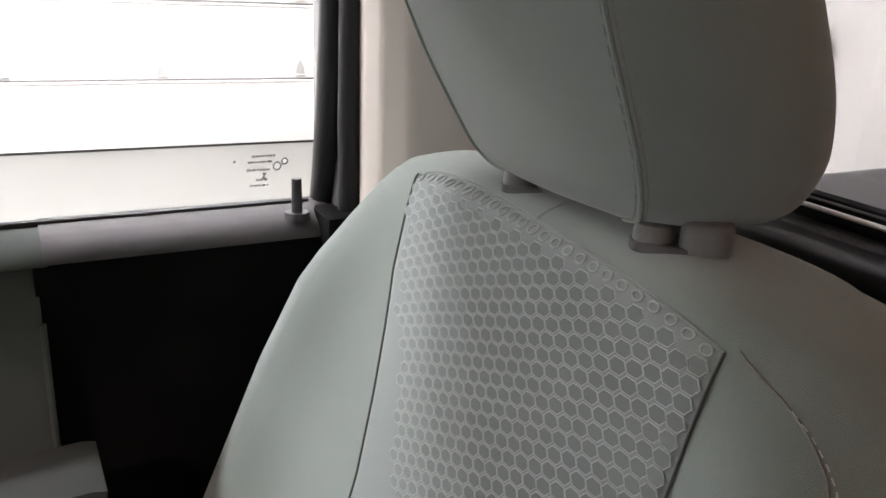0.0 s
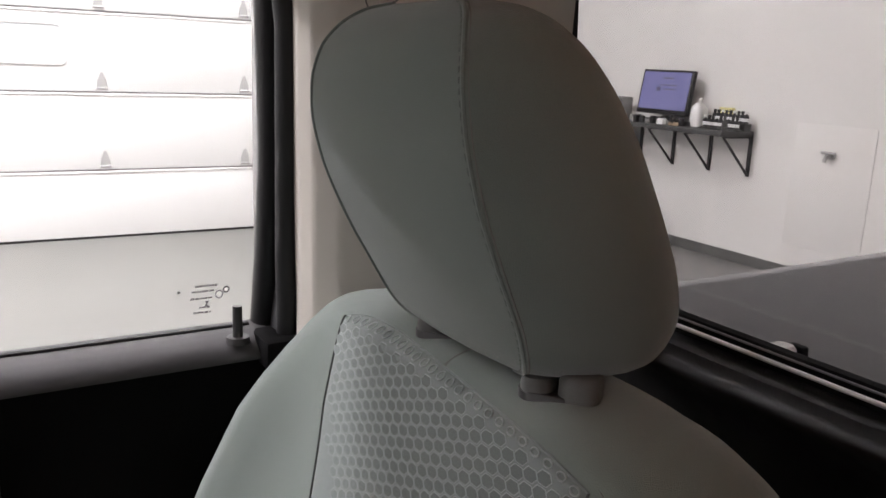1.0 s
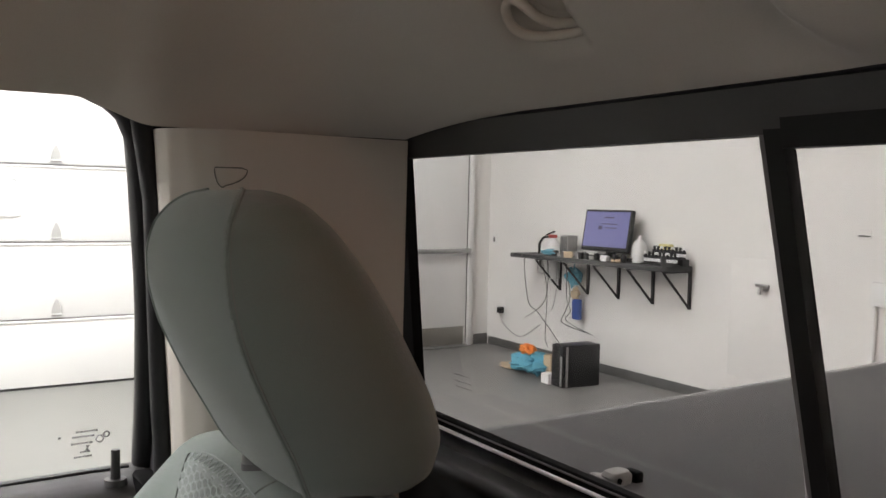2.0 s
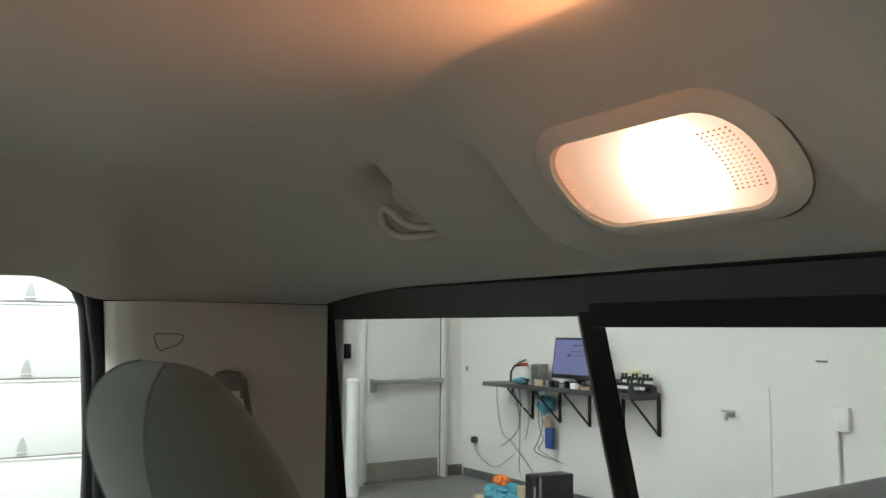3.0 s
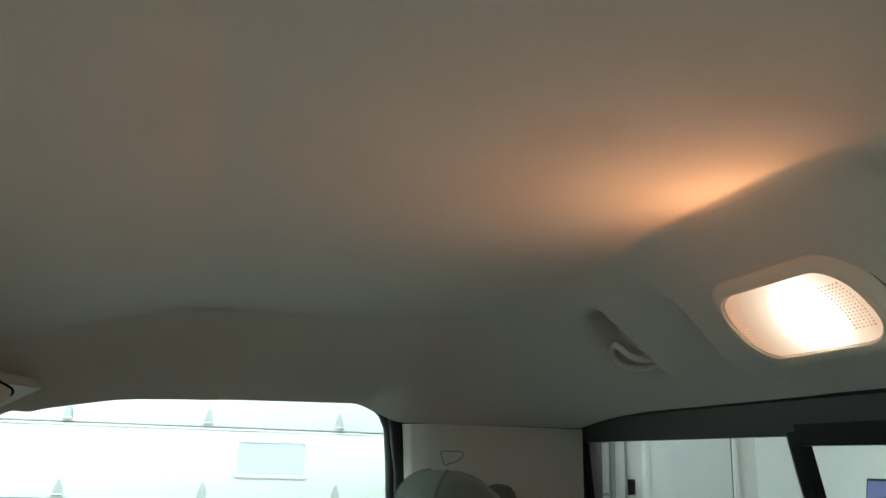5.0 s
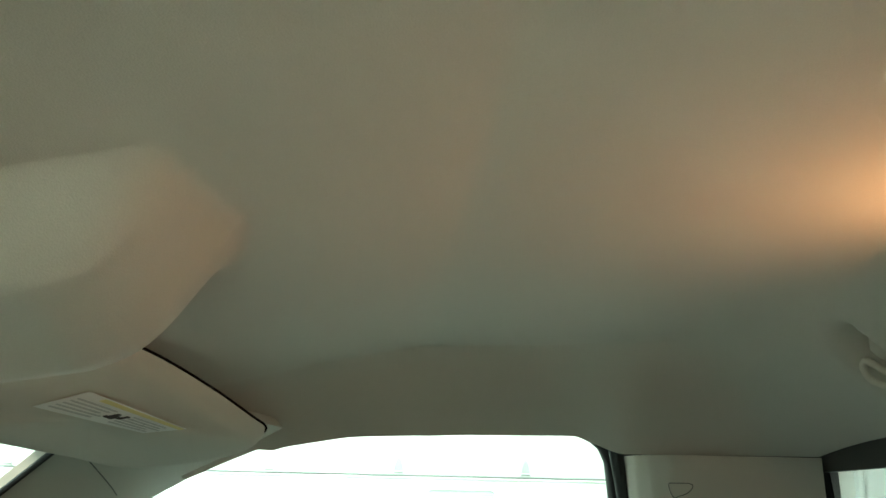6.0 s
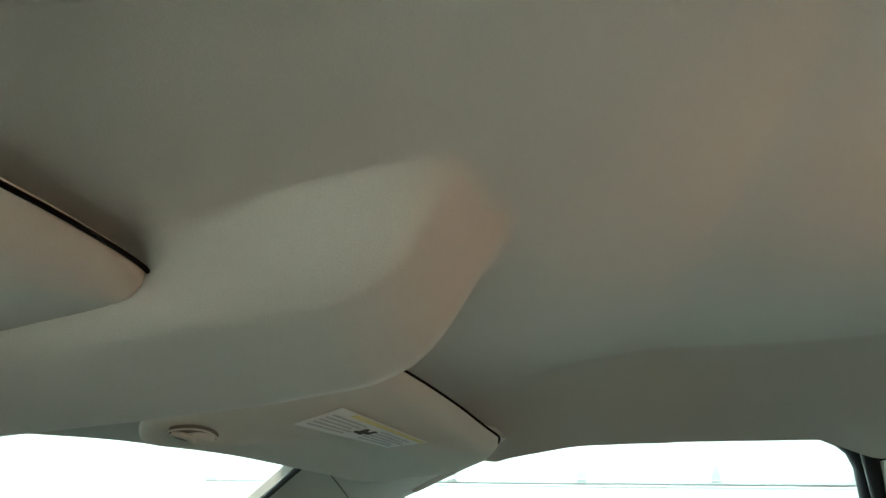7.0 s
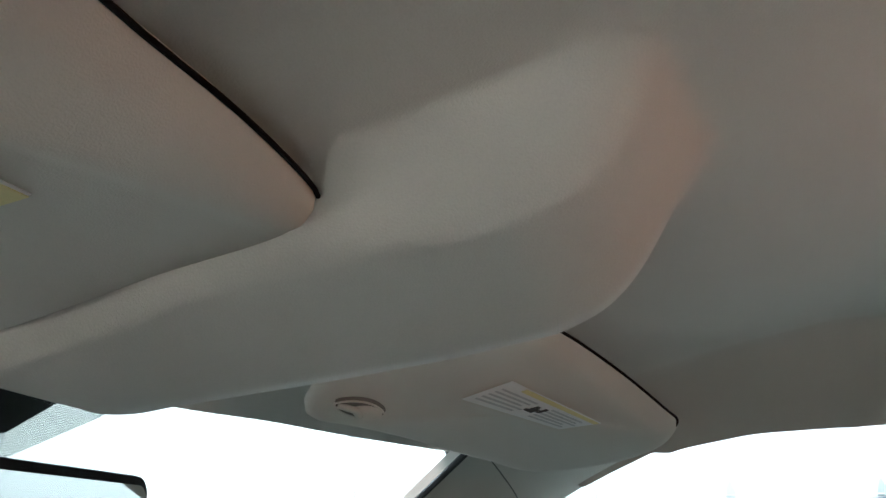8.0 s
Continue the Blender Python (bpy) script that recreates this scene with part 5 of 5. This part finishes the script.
for k in range(12):
    x, y, h = -4.78 + 0.50 * k / 11 + rng.uniform(-0.015, 0.015), rng.uniform(3.95, 4.03), rng.uniform(0.02, 0.06)
    simple("small_tool", box((x, y, TOP + h / 2), (rng.uniform(0.03, 0.06), 0.03, h), 0.005, turn=Matrix.Rotation(rng.uniform(-0.8, 0.8), 4, "Z")), PCBLACK if k % 4 else GREYPLASTIC, "dark hand tool lying in front of the monitor", "tool")
simple("flask", rod((-4.49, 3.985, TOP + 0.022), (-4.42, 3.975, TOP + 0.022), 0.022, 16), LABELWHITE, "white flask lying on the shelf", "flask")

ext = thing("fire_extinguisher", "white fire extinguisher with a black hose on a wall hook", "fire extinguisher", (-5.36, 4.17, 0.72), room=True)
part("cylinder", loft([[(-5.29 + r * math.cos(2 * math.pi * k / 16), 4.175 + r * math.sin(2 * math.pi * k / 16), z) for k in range(16)] for z, r in ((0.72, 0.05), (0.73, 0.06), (1.01, 0.06), (1.05, 0.035), (1.07, 0.02))]), MILK, ext, room=True)
part("valve", box((-5.29, 4.165, 1.085), (0.04, 0.07, 0.03), 0.006), REDPAINT, ext, "red valve and handle", room=True)
part("handle", box((-5.28, 4.13, 1.112), (0.018, 0.10, 0.012), 0.003, turn=Matrix.Rotation(0.3, 4, "X")), BLACKSTEEL, ext, room=True)
part("hose", tube([(-5.30, 4.14, 1.08), (-5.36, 4.12, 1.075), (-5.40, 4.11, 1.02), (-5.40, 4.11, 0.93), (-5.39, 4.12, 0.84)], 0.011, 8), BLACKSTEEL, ext, room=True)
part("wire_bracket", tube([(-5.40, 4.10, 0.86), (-5.40, 4.10, 0.765), (-5.26, 4.10, 0.765), (-5.26, 4.10, 0.86)], 0.005, 6), STEEL, ext, room=True)


# desktop computer on the floor
pc = thing("desktop_computer", "black desktop computer tower standing on the floor", "computer", (-4.47, 3.74, 0), room=True)
t = Matrix.Translation((-4.485, 3.75, 0.157)) @ Matrix.Rotation(radians(-6), 4, "Z")
part("case", _turned(box((0, 0, 0), (0.15, 0.32, 0.314), 0.006), t), PCBLACK, pc, room=True)
part("front_panel", _turned(box((0, -0.167, -0.0), (0.146, 0.016, 0.31), 0.005), t), PCBLACK, pc, room=True)
part("front_strip", _turned(box((0.055, -0.177, -0.03), (0.022, 0.006, 0.22), 0.002), t), GREYPLASTIC, pc, "grey strip on the front", room=True)
part("side_edge", _turned(box((0.076, -0.14, 0), (0.004, 0.02, 0.30)), t), GREYPLASTIC, pc, room=True)


# things on the floor beside it
simple("cloth_heap", crumple((-4.93, 3.70, 0.0), (0.22, 0.12, 0.075), 5, 4), BLUECLOTH, "heap of crumpled blue cloths on the floor", "cloth", smooth=20)
simple("orange_cloth", crumple((-5.03, 3.72, 0.12), (0.075, 0.06, 0.045), 8), ORANGE, "bright orange cloth on the blue heap", "cloth", smooth=20)
simple("plastic_wrap", crumple((-5.22, 3.72, 0.0), (0.13, 0.08, 0.02), 9), TAN, "crumpled clear-tan wrapper on the floor", "wrapper", smooth=20)
simple("dark_pouch", crumple((-5.30, 3.86, 0.0), (0.06, 0.05, 0.04), 12), PCBLACK, "small black pouch on the floor", "pouch")
simple("paper_bag", box((-4.70, 3.68, 0.10), (0.09, 0.08, 0.20), 0.01), TAN, "tan paper packet beside the computer", "packet")
simple("white_box", box((-4.63, 3.60, 0.04), (0.085, 0.07, 0.08), 0.004), LABELWHITE, "small white carton beside the computer", "carton")

bag = thing("hanging_bag", "blue and navy packet hanging under the shelf", "bag", (-4.98, 4.18, 0.4), room=True)
part("blue_top", crumple((-5.00, 4.16, 0.66), (0.075, 0.05, 0.07), 15), BLUECLOTH, bag, room=True)
part("tan_middle", crumple((-4.985, 4.165, 0.57), (0.04, 0.03, 0.05), 16), TAN, bag, room=True)
part("navy_packet", box((-4.965, 4.17, 0.495), (0.085, 0.04, 0.17), 0.008), NAVY, bag, room=True)
part("tie", rod((-5.0, 4.16, 0.76), (-5.0, 4.16, 0.90), 0.004, 6), BLUECLOTH, bag, room=True)


def cable(points, r=0.0036, mat=None):
    pts = [Vector(p) for p in points]
    out = []
    for i in range(len(pts) - 1):
        p0, p1, p2, p3 = pts[max(i - 1, 0)], pts[i], pts[i + 1], pts[min(i + 2, len(pts) - 1)]
        for k in range(8):
            t = k / 8
            out.append(0.5 * ((2 * p1) + (p2 - p0) * t + (2 * p0 - 5 * p1 + 4 * p2 - p3) * t * t + (3 * p1 - p0 - 3 * p2 + p3) * t ** 3))
    out.append(pts[-1])
    return simple("cable", tube(out, r, 6), mat or BASE, "thin dark cable hanging from the shelf", "cable")


cable([(-5.52, 4.05, 0.92), (-5.58, 4.10, 0.75), (-5.60, 4.17, 0.48), (-5.50, 4.2, 0.40), (-5.18, 4.22, 0.12), (-4.98, 3.95, 0.17)])
cable([(-5.22, 4.05, 0.92), (-5.26, 4.10, 0.70), (-5.36, 4.15, 0.52), (-5.55, 4.19, 0.40), (-5.68, 4.20, 0.34)])
cable([(-5.30, 4.05, 0.92), (-5.30, 4.12, 0.66), (-5.34, 4.16, 0.46), (-5.30, 4.12, 0.22), (-5.0, 3.9, 0.20)])
cable([(-5.12, 4.06, 0.92), (-5.22, 4.16, 0.62), (-5.32, 4.2, 0.44)], 0.003, GREYPLASTIC)
cable([(-5.02, 4.06, 0.92), (-5.02, 4.14, 0.62), (-5.06, 4.13, 0.47), (-4.95, 4.0, 0.40), (-4.60, 3.93, 0.37)])
cable([(-4.98, 4.06, 0.92), (-5.04, 4.12, 0.60), (-5.00, 4.13, 0.48), (-4.90, 4.0, 0.42), (-4.52, 3.93, 0.36)])
cable([(-6.10, 4.22, 0.33), (-5.98, 4.20, 0.22), (-5.75, 4.21, 0.15), (-5.45, 4.18, 0.30)], 0.004, GREYPLASTIC)

o = thing("wall_outlet", "white wall outlet with a black plug in it", "outlet", (-6.09, YW, 0.37), room=True)
part("plate", box((-6.09, YW - 0.004, 0.385), (0.075, 0.008, 0.12), 0.003), WHITEDOOR, o, room=True)
part("plug", box((-6.085, YW - 0.035, 0.355), (0.055, 0.055, 0.06), 0.01), PCBLACK, o, room=True)
o = thing("wall_switch", "small dark wall switch on a white plate", "switch", (-6.27, YW, 1.02), room=True)
part("plate", box((-6.24, YW - 0.004, 1.01), (0.07, 0.008, 0.11), 0.003), WHITEDOOR, o, room=True)
part("toggle", box((-6.24, YW - 0.012, 1.01), (0.018, 0.012, 0.05), 0.003), BASE, o, room=True)

panel = thing("access_panel", "white flush access panel with a thin shadow gap in the wall", "panel", (-3.25, YW, 0.6), room=True)
part("panel_sheet", box((-3.235, YW - 0.004, 0.62), (0.56, 0.006, 0.80), 0.002), WHITEWALL, panel, room=True)
tap = thing("wall_tap", "steel wall tap with a lever handle", "tap", (-3.27, YW, 0.84), room=True)
part("flange", rod((-3.235, YW - 0.008, 0.835), (-3.235, YW - 0.018, 0.835), 0.024, 18), STEEL, tap, room=True)
part("spout", tube([(-3.235, YW - 0.01, 0.835), (-3.235, YW - 0.06, 0.835), (-3.235, YW - 0.075, 0.825), (-3.235, YW - 0.08, 0.795)], 0.012, 12), STEEL, tap, room=True)
part("lever", rod((-3.285, YW - 0.05, 0.856), (-3.185, YW - 0.05, 0.852), 0.009, 10), STEEL, tap, room=True)
part("stem", rod((-3.235, YW - 0.05, 0.835), (-3.235, YW - 0.05, 0.858), 0.010, 10), STEEL, tap, room=True)
w = thing("wall_slot", "small white wall plate with a dark slot", "wall plate", (-2.59, YW, 1.2), room=True)
part("plate", box((-2.59, YW - 0.003, 1.215), (0.08, 0.006, 0.05), 0.002), WHITEWALL, w, room=True)
part("slot", box((-2.59, YW - 0.008, 1.203), (0.075, 0.006, 0.010), 0.002), BASE, w, room=True)
w = thing("conduit_box", "white electrical box with a conduit on the wall", "electrical box", (-2.47, YW, 0.85), room=True)
part("box_cover", box((-2.47, YW - 0.02, 0.87), (0.10, 0.04, 0.14), 0.006), WHITEDOOR, w, room=True)
part("conduit", rod((-2.50, YW - 0.02, 0.80), (-2.50, YW - 0.02, 0.1), 0.012, 10), WHITEDOOR, w, room=True)
